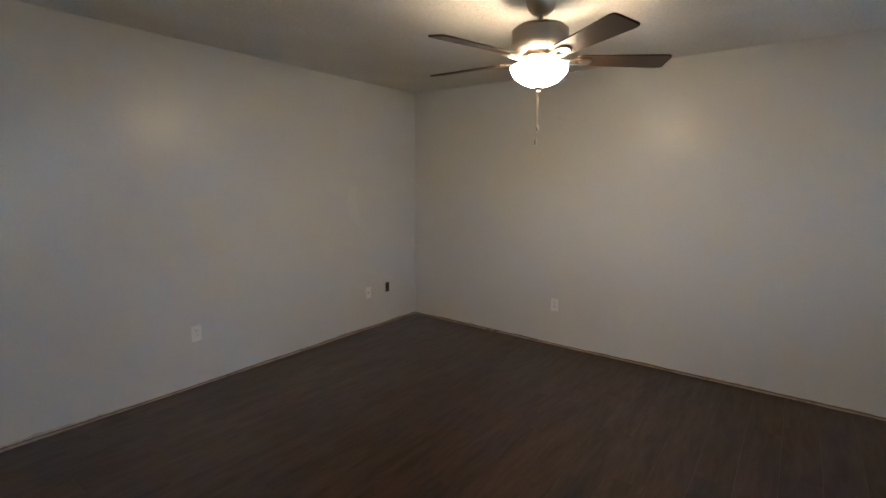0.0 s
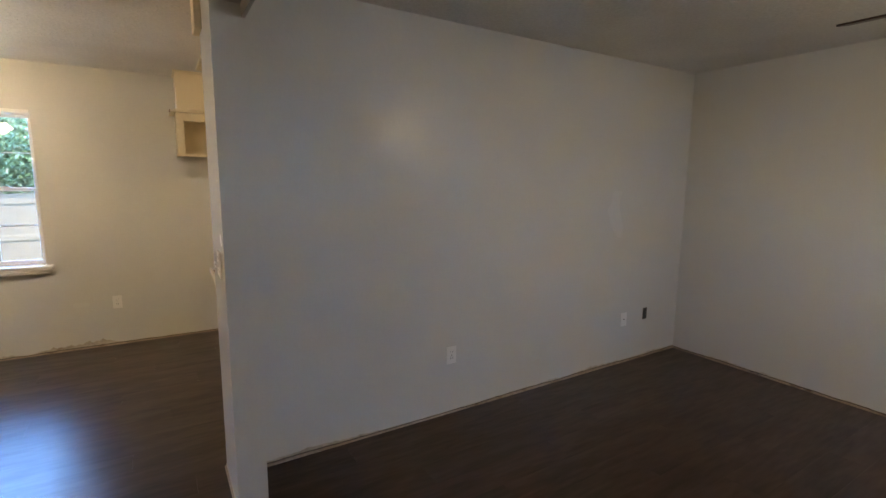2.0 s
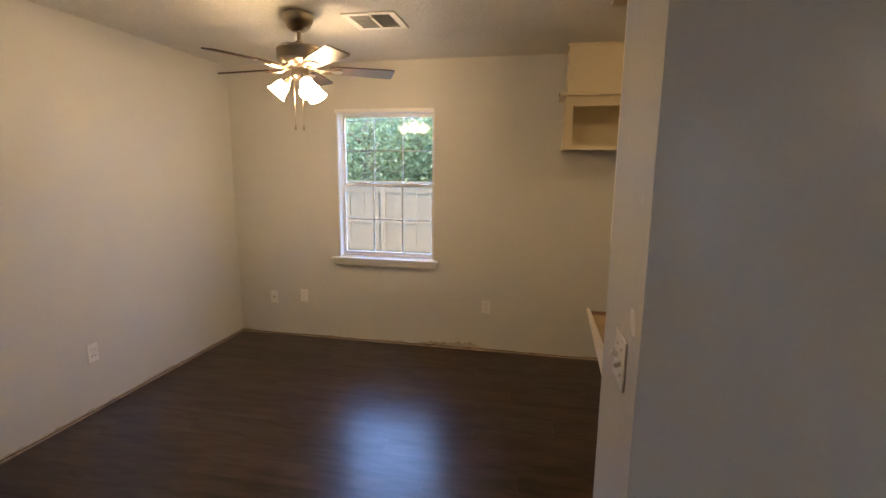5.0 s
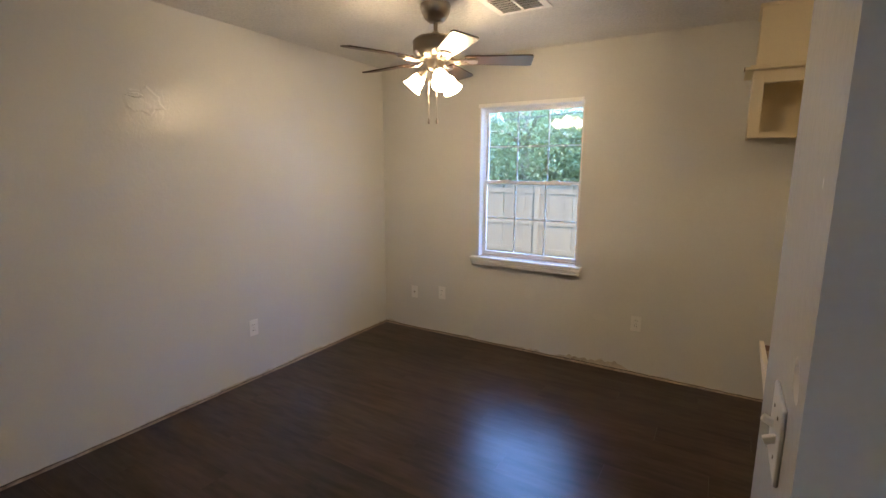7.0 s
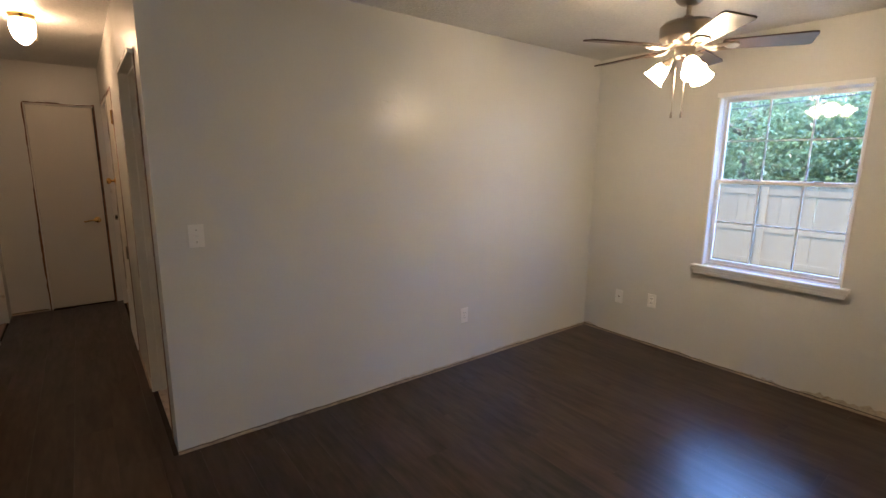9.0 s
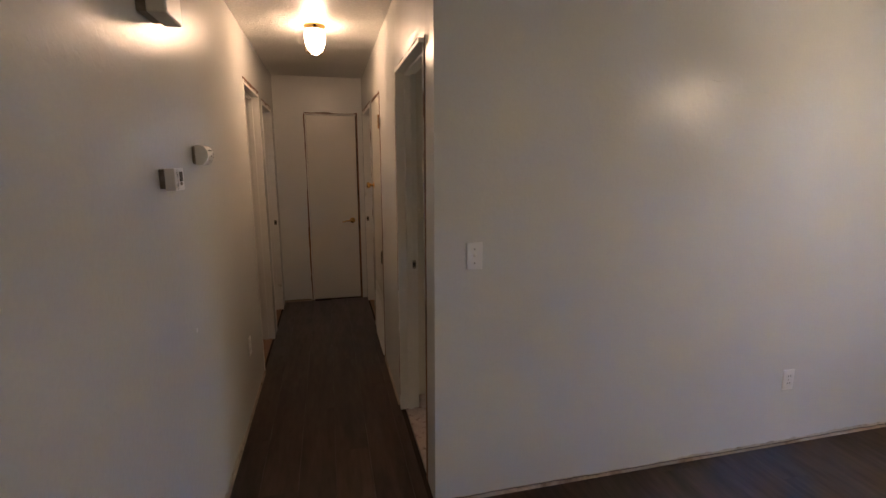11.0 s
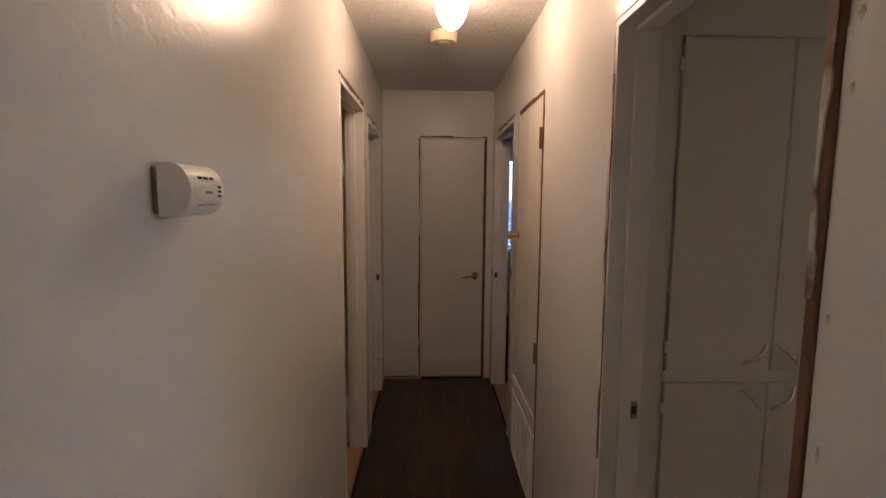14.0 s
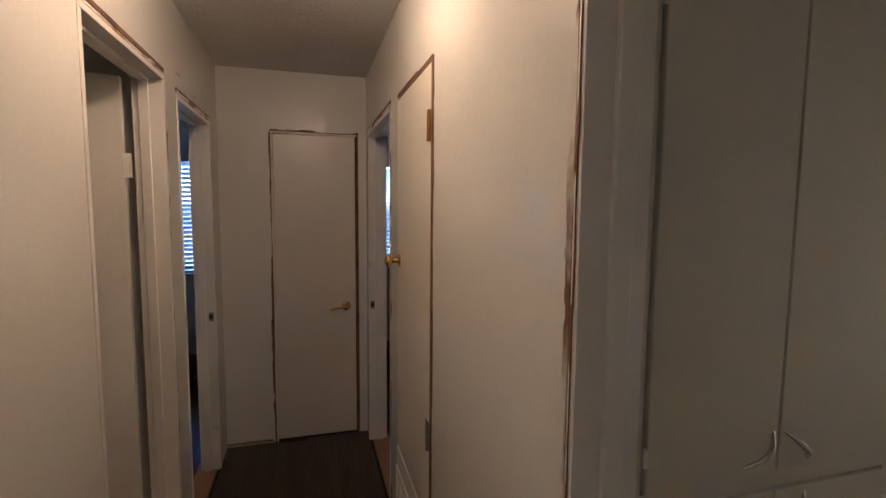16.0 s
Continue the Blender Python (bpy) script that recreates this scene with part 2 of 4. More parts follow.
def tube(bm, points, radius, steps=10):
    """A round bar along a line of points."""
    pts = [Vector(p) for p in points]
    rings = []
    for i, p in enumerate(pts):
        way = (pts[min(i + 1, len(pts) - 1)] - pts[max(i - 1, 0)]).normalized()
        side = way.cross(Vector((0, 0, 1)) if abs(way.z) < 0.9 else Vector((1, 0, 0))).normalized()
        up = side.cross(way)
        r = radius[i] if isinstance(radius, (list, tuple)) else radius
        rings.append([bm.verts.new(p + r * (side * math.cos(math.tau * k / steps) + up * math.sin(math.tau * k / steps))) for k in range(steps)])
    for a, b in zip(rings, rings[1:]):
        for k in range(steps):
            bm.faces.new((a[k], a[(k + 1) % steps], b[(k + 1) % steps], b[k]))
    bm.faces.new(rings[0][::-1])
    bm.faces.new(rings[-1])
    return bm


def mesh_of(name, bm, mat, smooth=False):
    me = bpy.data.meshes.new(name)
    bm.to_mesh(me)
    bm.free()
    me.materials.append(mat)
    if smooth:
        me.polygons.foreach_set("use_smooth", [True] * len(me.polygons))
        me.set_sharp_from_angle(angle=radians(40))
    return me


def part(name, bm, mat, parent, label="", smooth=False):
    ob = new(name, mesh_of(name, bm, mat, smooth))
    ob.parent = parent
    if label:
        ob["label"] = label
    return ob


def solid(name, bm, mat, label, category, kind="structure", smooth=False):
    return tagged(new(name, mesh_of(name, bm, mat, smooth)), label, category, kind=kind)


def thing(name, at, label, category, group="", kind=""):
    """An empty at the base of a thing; its parts are built in the thing's own axes."""
    ob = new(name)
    ob.empty_display_size = 0.1
    ob.matrix_world = at if isinstance(at, Matrix) else Matrix.Translation(at)
    return tagged(ob, label, category, group, kind)


# ---- plan ----
TOP = 2.42
LIV_E, LIV_N, LIV_S = 3.93, 3.18, -1.50
DIN_W, DIN_N = -2.752, 5.795
HALL_S, HALL_N, HALL_W = 1.386, 2.295, -6.213
END_W, STUB_E, STUB_S, PART_N = 0.166, 0.294, 2.857, 3.281
FAR_W = -8.38
DOOR_TOP = 2.042
POST = 2.318
OPEN_A, OPEN_B = (-5.10, -4.39), (-5.97, -5.28)
OPEN_R, OPEN_C, OPEN_D = (-6.09, -5.235), (-5.05, -4.46), (-3.633, -2.918)
BREAK = -2.915
DOOR_W = (1.692, 2.242)
WIN = (-1.737, -0.880, 0.776, 2.024)


def wall(name, along, lo, hi, a, b, openings=(), label="wall painted pale greige", mat=PAINT):
    """A wall along x or y from lo to hi, between a and b across; openings (from, to, bottom, top) go right through."""
    bm = bmesh.new()
    cuts = sorted(openings)
    spans, at = [], lo
    for f, t, z0, z1 in cuts:
        spans.append((at, f, 0, TOP))
        if z0 > 0.01:
            spans.append((f, t, 0, z0))
        if z1 < TOP - 0.01:
            spans.append((f, t, z1, TOP))
        at = t
    spans.append((at, hi, 0, TOP))
    for f, t, z0, z1 in spans:
        if t - f > 1e-4:
            box(bm, *((f, t, a, b) if along == "x" else (a, b, f, t)), z0, z1)
    bmesh.ops.remove_doubles(bm, verts=bm.verts, dist=1e-5)
    return solid(name, bm, mat, label, "wall")


# ---- large structure ----
solid("floor", boxed(FAR_W, LIV_E, LIV_S, DIN_N, -0.15, -0.012), GAP_SHADE, "dark brown wood-look vinyl plank floor", "floor")
solid("ceiling", boxed(FAR_W, LIV_E, LIV_S, DIN_N, TOP, TOP + 0.12), CEIL, "white ceiling with a rough stippled texture", "ceiling")
solid("roof", boxed(FAR_W - 0.7, LIV_E + 0.7, LIV_S - 0.8, DIN_N + 0.40, TOP + 0.13, TOP + 0.25), ROOF, "flat grey house roof with overhanging eaves", "roof")
# the opening west of the sash window is unseen, added to light the pantry
wall("wall_north", "x", FAR_W - 0.12, LIV_E + 0.12, DIN_N, DIN_N + 0.14, [(-4.12, -2.92, 0.25, 2.15), WIN], "pale greige wall with a sash window and torn base")
# the opening in the east wall is unseen, added for daylight
wall("wall_east", "y", LIV_S, DIN_N, LIV_E, LIV_E + 0.12, [(-1.35, -0.9, 1.35, 2.05)])
# both south openings are unseen, added to light bathroom and living room
wall("wall_south", "x", FAR_W - 0.12, LIV_E + 0.12, LIV_S - 0.12, LIV_S, [(-4.5, -4.1, 1.3, 1.9), (1.55, 1.97, 0.95, 1.95)])
wall("wall_west", "y", LIV_S, DIN_N, FAR_W - 0.12, FAR_W, [(-0.25, 0.95, 0.86, 2.05), (2.55, 3.7, 0.86, 2.06)])
wall("wall_dining_west", "y", POST, DIN_N, DIN_W - 0.11, DIN_W)
wall("wall_hall_south", "x", FAR_W, -1.0, HALL_S - 0.10, HALL_S, [(*OPEN_A, 0, 2.072), (*OPEN_B, 0, DOOR_TOP)], "pale hallway wall with two doorways")
wall("wall_hall_north", "x", FAR_W, OPEN_D[0], HALL_N, HALL_N + 0.11,
     [(*OPEN_R, 0, DOOR_TOP), (*OPEN_C, 0, DOOR_TOP)], "pale hallway wall with doorways and a closet")
lintel = bmesh.new()
box(lintel, OPEN_D[0], BREAK, HALL_N, HALL_N + 0.11, DOOR_TOP, TOP)
for v in lintel.verts:
    if v.co.x > -3 and v.co.y < HALL_N + 0.05:
        v.co.y = POST
box(lintel, BREAK, DIN_W - 0.11, POST, HALL_N + 0.11, 0, TOP)
solid("wall_hall_corner", lintel, PAINT, "pale wall over the pantry doorway", "wall")
wall("wall_hall_end", "y", HALL_S, HALL_N, HALL_W - 0.11, HALL_W, [(*DOOR_W, 0, 2.045)], "pale wall closing the hallway around a door")
wall("wall_entry", "y", LIV_S, HALL_S - 0.10, -1.11, -1.0)
wall("wall_bath_east", "y", LIV_S, HALL_S - 0.10, -3.4, -3.3)
wall("wall_bath_west", "y", LIV_S, HALL_S - 0.10, -5.24, -5.14)
wall("wall_pantry_west", "y", HALL_N + 0.11, DIN_N, -4.32, -4.22)
wall("wall_bedroom_east", "y", HALL_N + 0.11, DIN_N, -5.19, -5.09)
# unseen wall, added to bounce light back into the kitchen
wall("wall_kitchen_bounce", "y", PART_N, DIN_N, 2.84, 2.95)
stub = bmesh.new()
box(stub, END_W, STUB_E, STUB_S, PART_N, 0, TOP)
box(stub, STUB_E, LIV_E, LIV_N, PART_N, 0, TOP)
solid("wall_partition", stub, PAINT, "pale grey partition wall between two rooms", "wall")
beam = bmesh.new()
box(beam, END_W, STUB_E, LIV_S, STUB_S, 2.195, TOP)
box(beam, STUB_E - 0.014, STUB_E, LIV_S, STUB_S, 2.143, 2.195)
solid("header", beam, PAINT, "painted header over a wide opening", "beam")
solid("floor_bath", boxed(-5.14, -3.4, LIV_S, HALL_S - 0.02, -0.012, 0.004), SUBFLOOR, "bare tan subfloor in the bathroom doorway", "floor")
solid("floor_bedroom_south", boxed(FAR_W, -5.24, LIV_S, HALL_S - 0.13, -0.012, 0.004), OLD_FLOOR, "worn glossy bedroom floor", "floor")
solid("threshold_south", boxed(FAR_W, -5.24, HALL_S - 0.13, HALL_S - 0.02, -0.012, 0.004), SUBFLOOR, "bare tan subfloor strip in a bedroom doorway", "floor")
solid("floor_bedroom_north", boxed(FAR_W, -5.19, HALL_N + 0.13, DIN_N, -0.012, 0.004), OLD_FLOOR, "worn glossy bedroom floor", "floor")
solid("threshold_north", boxed(FAR_W, -5.19, HALL_N + 0.02, HALL_N + 0.13, -0.012, 0.004), SUBFLOOR, "bare tan subfloor strip in a bedroom doorway", "floor")
solid("floor_pantry", boxed(-4.22, DIN_W - 0.11, HALL_N + 0.03, DIN_N, -0.012, 0.004), SHEET, "scuffed pinkish speckled sheet floor in the pantry", "floor")


# ---- torn strip where the baseboard was pulled off ----
def torn_base(name, x0, y0, x1, y1, nx, ny, high=0.04):
    """A pale plaster line on the floor, a shallow strip over it painted dark as a gap's shade and a ragged torn edge on
    top.
    """
    rng = random.Random(name)
    n = max(2, int(math.hypot(x1 - x0, y1 - y0) / 0.025))
    bm = bmesh.new()
    prev, level, foot = None, 0.3, 0.010
    for i in range(n + 1):
        f = i / n
        x, y = x0 + (x1 - x0) * f, y0 + (y1 - y0) * f
        level = min(1, max(0.0, level + rng.uniform(-0.22, 0.21)))
        foot = min(0.013, max(0.006, foot + rng.uniform(-0.002, 0.002)))
        h = foot + 0.007 + high * level * level * rng.uniform(0.45, 1.25)
        out = 0.006 + 0.002 * level
        prof = ((0.012, -0.011), (0.010, foot - 0.003), (0.007, foot), (0.0012, foot + 0.001), (0.0012, foot + 0.006), (0.0030, foot + 0.007), (0.0026, h), (0.0002, h + 0.002))
        now = [bm.verts.new((x + nx * d, y + ny * d, z)) for d, z in prof]
        if prev:
            for k in range(7):
                face = bm.faces.new((prev[k], now[k], now[k + 1], prev[k + 1]))
                face.material_index = 1 if k < 3 else (2 if k == 3 else 0)
        prev = now
    bmesh.ops.recalc_face_normals(bm, faces=bm.faces)
    ob = solid(name, bm, RAW, "torn bare wall edge left by a removed baseboard", "trim")
    ob.data.materials.append(PLASTER)
    ob.data.materials.append(GAP_SHADE)
    return ob


torn_base("trim_1", STUB_E, LIV_N, LIV_E, LIV_N, 0, -1, 0.026)
torn_base("trim_2", LIV_E, LIV_S, LIV_E, LIV_N, -1, 0, 0.026)
torn_base("trim_3", DIN_W, POST, DIN_W, DIN_N, 1, 0, 0.013)
torn_base("trim_4", DIN_W, DIN_N, 2.4, DIN_N, 0, -1, 0.05)
torn_base("trim_5", END_W, STUB_S, STUB_E, STUB_S, 0, -1, 0.03)
torn_base("trim_6", END_W, STUB_S, END_W, PART_N, -1, 0, 0.03)
torn_base("trim_7", OPEN_A[1], HALL_S, -1.0, HALL_S, 0, 1, 0.03)
torn_base("trim_8", OPEN_C[1] + 0.02, HALL_N, OPEN_D[0] - 0.03, HALL_N, 0, -1, 0.03)
torn_base("trim_9", HALL_W, HALL_S, HALL_W, DOOR_W[0] - 0.02, 1, 0, 0.025)


# ---- doorways ----
def ragged(length, width, out, seed):
    """A strip along local x with a broken outer edge along +y, standing out of the wall along +z."""
    rng = random.Random(seed)
    bm = bmesh.new()
    n = max(3, int(length / 0.014))
    prev, w, b = None, width, 0.0
    for i in range(n + 1):
        x = length * i / n
        w = min(width * 1.5, max(width * 0.35, w + rng.choice((0, 0, rng.uniform(-0.5, 0.5))) * width))
        b = min(0.002, max(-0.002, b + rng.uniform(-0.001, 0.001)))
        now = [bm.verts.new(p) for p in ((x, b, 0), (x, b, out), (x, w, out * 0.8), (x, w + 0.001, 0))]
        if prev:
            for k in range(3):
                bm.faces.new((prev[k], now[k], now[k + 1], prev[k + 1]))
        prev = now
    bmesh.ops.recalc_face_normals(bm, faces=bm.faces)
    return bm


def bare_edges(at, m, width, top, mat, wide=0.014, label="bare timber edge with broken paint", leave=()):
    """Three ragged strips round an opening; m lays local x along the wall, y up and z out of it."""
    for k, (turn, long) in enumerate(((pose(0, 0, 0, 0, 0, 90), top), (pose(width, top, 0, 0, 0, -90), top), (pose(0, top, 0), width))):
        if k in leave:
            continue
        e = part("bare_edge", ragged(long, wide, 0.004, len(bpy.data.objects)), mat, at, label)
        e.matrix_local = m @ turn


def doorway(name, x0, x1, face, inside, top, label, mat=CHIPPED, back=0.0):
    """A stripped door frame in a wall along x: jambs, head, stop and the bare timber that the casing hid."""
    s = 1 if inside > face else -1
    at = thing(name, (0, 0, 0), label, "door frame", kind="structure")
    near, far = sorted((face - s * 0.004, inside + s * 0.004))
    part("jamb", boxed(x0, x0 + 0.019, near, far, 0, top - 0.019, 0.002), TRIM, at)
    part("jamb", boxed(x1 - 0.019, x1, near + back, far, 0, top - 0.019, 0.002), WOOD_RAW if back else TRIM, at)
    part("head", boxed(x0, x1, near, far, top - 0.019, top, 0.002), TRIM, at)
    mid0, mid1 = sorted((face + s * 0.045, face + s * 0.08))
    for a, b in ((x0 + 0.019, x0 + 0.031),) if back else ((x0 + 0.019, x0 + 0.031), (x1 - 0.031, x1 - 0.019)):
        part("stop", boxed(a, b, mid0, mid1, 0, top - 0.031, 0.002), TRIM, at)
    part("stop", boxed(x0 + 0.019, x1 - 0.019, mid0, mid1, top - 0.031, top - 0.019, 0.002), TRIM, at)
    f0, f1 = sorted((face, face - s * 0.0035))
    if not back:
        part("bare_header", boxed(x0 - 0.004, x1 + 0.006, f0, f1, top + 0.012, top + 0.028, 0.001), WOOD_RAW, at, "bare brown timber over the head")
    if s > 0:
        bare_edges(at, pose(x0, face - 0.0005, 0, 90, 0, 0), x1 - x0, top, mat, leave=(1,) if back else ())
    else:
        bare_edges(at, pose(x1, face + 0.0005, 0, 90, 0, 180), x1 - x0, top, mat, leave=(0,))
    return at


def strike(at, m):
    plate = part("strike_plate", boxed(-0.013, 0.013, -0.0015, 0.0015, -0.026, 0.026, 0.0006), STEEL, at, "worn metal strike plate")
    plate.matrix_local = m
    part("latch_hole", boxed(-0.010, 0.010, -0.0028, 0.0028, -0.013, 0.013), BLACK, plate, "dark latch hole")
    return plate


d = doorway("door_frame_1", *OPEN_A, HALL_S, HALL_S - 0.10, 2.072, "white door frame stripped of its casing")
d = doorway("door_frame_2", *OPEN_B, HALL_S, HALL_S - 0.10, DOOR_TOP, "white door frame stripped of its casing")
strike(d, pose(OPEN_B[0] + 0.0195, HALL_S - 0.02, 0.93, 0, 0, 90))
d = doorway("door_frame_3", *OPEN_R, HALL_N, HALL_N + 0.11, DOOR_TOP, "white door frame stripped of its casing")
strike(d, pose(OPEN_R[0] + 0.0195, HALL_N + 0.02, 0.93, 0, 0, -90))
d = doorway("door_frame_4", *OPEN_D, HALL_N, HALL_N + 0.11, DOOR_TOP, "white door frame with splintered bare timber edges", CHIPPED, POST - HALL_N)
strike(d, pose(OPEN_D[0] + 0.0205, 2.385, 0.935, 0, 0, -90))
for k, (x, z, long, wide, stuff) in enumerate(((BREAK - 0.006, DOOR_TOP + 0.01, DOOR_TOP + 0.01, 0.007, WOOD_RAW), (OPEN_D[1] - 0.019, DOOR_TOP, 0.62, 0.011, CHIPPED), (OPEN_D[1] - 0.019, 1.02, 0.10, 0.008, CHIPPED))):
    e = part("bare_edge", ragged(long, wide, 0.003, 300 + k), stuff, d, "splintered edge of the broken plaster")
    e.matrix_local = pose(x, POST - 0.0045 if k else POST - 0.0005, 0, 90, 0, 0) @ pose(0, z, 0, 0, 0, -90)
for k, (z, long) in enumerate(((0.10, 0.42), (0.78, 1.12))):
    e = part("bare_edge", ragged(long, 0.010, 0.0022, 320 + k), WOOD_RAW, d, "brown timber showing through torn paint")
    e.matrix_local = pose(OPEN_D[0] + 0.012, HALL_N - 0.0042, z, 90, 0, 0) @ pose(0, 0, 0, 0, 0, 90)


def broken_patch(name, m, w, h, mat, label, seed, thick=0.003):
    """A small uneven scab or chip on a wall; m has local z out of the wall."""
    rng = random.Random(seed)
    bm = bmesh.new()
    n = 14
    ring = [((0.5 + rng.uniform(-0.17, 0.12)) * w * math.cos(math.tau * k / n), (0.5 + rng.uniform(-0.17, 0.12)) * h * math.sin(math.tau * k / n)) for k in range(n)]
    low = [bm.verts.new((x, y, 0.0003)) for x, y in ring]
    high = [bm.verts.new((x * 0.86, y * 0.86, thick * rng.uniform(0.6, 1.1))) for x, y in ring]
    mid = bm.verts.new((0, 0, thick * 0.8))
    for k in range(n):
        j = (k + 1) % n
        bm.faces.new((low[k], low[j], high[j], high[k]))
        bm.faces.new((high[k], high[j], mid))
    ob = solid(name, bm, mat, label, "wall patch")
    ob.matrix_world = m
    return ob


broken_patch("wall_patch", pose(DIN_W, 3.67, 1.875, 90, 0, 90), 0.22, 0.16, PAINT, "rough plaster repair patch under the wall paint", 3, 0.0014)
broken_patch("wall_patch", pose(DIN_W, 3.62, 1.905, 90, 0, 90), 0.11, 0.025, PAINT, "rough plaster repair patch under the wall paint", 4, 0.003)
for k, (dx, z, w, h) in enumerate(((0.022, 1.79, 0.02, 0.035), (0.018, 1.70, 0.016, 0.03), (0.016, 1.40, 0.014, 0.03), (0.020, 1.21, 0.012, 0.05), (0.016, 0.60, 0.014, 0.03), (0.014, 0.24, 0.014, 0.08))):
    broken_patch("wall_chip", pose(BREAK + dx * 0.9, POST, z, 90, 0, 0), w * 0.5, h * 0.6, RAW, "chip of broken paint beside the stripped doorway", 20 + k, 0.0008)
for k, (x, z, w, h) in enumerate(((-3.650, 1.52, 0.007, 0.30), (-3.654, 0.30, 0.008, 0.16), (-3.650, 0.72, 0.006, 0.22))):
    broken_patch("wall_chip", pose(x, HALL_N, z, 90, 0, 0), w, h, CHIPPED, "crack of broken paint beside the stripped doorway", 40 + k, 0.0015)
for k, (x, z, w) in enumerate(((-5.34, 2.135, 0.13), (-5.62, 2.10, 0.09), (-5.88, 2.085, 0.07))):
    broken_patch("wall_chip", pose(x, HALL_S, z, 90, 0, 180), w, 0.016, RAW, "brown tear in the paint over a doorway", 60 + k, 0.002)


def hinge(parent, m, mat=STEEL):
    leaf = part("hinge", boxed(-0.017, 0.017, -0.002, 0.002, -0.045, 0.045, 0.0008), mat, parent, "painted-over butt hinge")
    leaf.matrix_local = m
    pin = bmesh.new()
    lathe(pin, [(0, -0.05), (0.005, -0.05), (0.006, -0.046), (0.006, 0.046), (0.005, 0.05), (0, 0.05)], 10, Matrix.Translation((0.019, -0.003, 0)))
    part("hinge_pin", pin, mat, leaf)
    return leaf


def lever(parent, m):
    """A brass lever handle on its rose; local -y points out of the door."""
    bm = bmesh.new()
    out = pose(0, 0, 0, 90)
    lathe(bm, [(0, 0), (0.031, 0), (0.031, 0.005), (0.024, 0.010), (0.014, 0.013), (0.012, 0.045), (0, 0.047)], 24, out)
    rose = part("handle_rose", bm, BRASS, parent, "polished brass rose", True)
    rose.matrix_local = m
    grip = tube(bmesh.new(), [(0.008, -0.045, 0), (-0.03, -0.05, 0.001), (-0.07, -0.05, -0.004), (-0.10, -0.046, -0.012), (-0.115, -0.044, -0.012)], [0.010, 0.010, 0.009, 0.008, 0.006], 12)
    part("lever", grip, BRASS, rose, "polished brass lever", True)


def knob(parent, m, mat=BRASS):
    bm = bmesh.new()
    lathe(bm, [(0, 0), (0.028, 0), (0.028, 0.004), (0.012, 0.010), (0.010, 0.028), (0.020, 0.036), (0.026, 0.047), (0.024, 0.058), (0.014, 0.064), (0, 0.065)], 24, pose(0, 0, 0, 90))
    k = part("knob", bm, mat, parent, "polished brass knob", True)
    k.matrix_local = m


# closed door at the end of the hall
end_door = thing("door_1", (HALL_W, DOOR_W[0], 0), "closed cream slab door with a brass lever", "door", kind="structure")
W = DOOR_W[1] - DOOR_W[0]
part("door_leaf", boxed(-0.045, -0.006, 0.013, W - 0.022, 0.012, 2.031, 0.002), DOOR_PAINT, end_door)
part("jamb", boxed(-0.10, 0.003, 0, 0.010, 0, 2.045), TRIM, end_door)
part("jamb", boxed(-0.10, 0.003, W - 0.014, W, 0, 2.045, 0.001), WOOD_RAW, end_door, "bare brown timber jamb")
part("head", boxed(-0.10, 0.003, 0.010, W - 0.014, 2.035, 2.045), TRIM, end_door)
# dark sheet behind the leaf paints the shade of the gap
part("reveal", boxed(-0.10, -0.05, 0.010, W - 0.014, 0, 2.035), GAP_SHADE, end_door, "dark sheet standing for the shaded gap round the door")
bare_edges(end_door, pose(0.0005, 0, 0, 90, 0, 90), W, 2.045, WOOD_RAW, 0.012, leave=(1,))
lever(end_door, pose(-0.006, W - 0.085, 0.90, 0, 0, 90))

# closet door above the return-air grille
c0, c1 = OPEN_C
closet = thing("door_2", (0, HALL_N, 0), "closed cream closet door with a brass knob and old hinges", "door", kind="structure")
part("door_leaf", boxed(c0 + 0.011, c1 - 0.016, -0.004, 0.03, 0.495, 2.026, 0.002), DOOR_PAINT, closet)
# shade behind the leaf and grille is put in as a dark sheet
part("reveal", boxed(c0, c1, 0.034, 0.08, 0.0, DOOR_TOP), GAP_SHADE, closet, "dark sheet standing for the shaded gap round the door")
part("jamb", boxed(c0, c0 + 0.008, -0.003, 0.034, 0.45, DOOR_TOP), TRIM, closet)
part("jamb", boxed(c1 - 0.014, c1, -0.003, 0.034, 0.45, DOOR_TOP), WOOD_RAW, closet, "bare brown timber jamb")
part("head", boxed(c0 + 0.008, c1 - 0.014, -0.003, 0.034, 2.029, DOOR_TOP), WOOD_RAW, closet, "bare brown timber head")
part("threshold", boxed(c0, c1, -0.008, 0.034, 0.40, 0.488, 0.003), TRIM, closet)
bare_edges(closet, pose(c0, -0.0005, 0, 90, 0, 0), c1 - c0, DOOR_TOP, WOOD_RAW, 0.008, leave=(0,))
knob(closet, pose(c0 + 0.055, -0.004, 1.345))
hinge(closet, pose(c1 - 0.034, -0.007, 1.832), BRASS)
hinge(closet, pose(c1 - 0.034, -0.007, 0.812), STEEL)

grille = thing("return_air_grille", (0, HALL_N, 0), "white slatted return-air grille below the closet door", "vent")
for a, b in ((c0, c0 + 0.03), (c1 - 0.03, c1)):
    part("frame_bar", boxed(a, b, -0.012, 0.033, 0.02, 0.395, 0.002), VINYL, grille)
for a, b in ((0.0, 0.03), (0.37, 0.40)):
    part("frame_bar", boxed(c0 + 0.03, c1 - 0.03, -0.012, 0.033, a, b, 0.002), VINYL, grille)
N_SLAT = 9
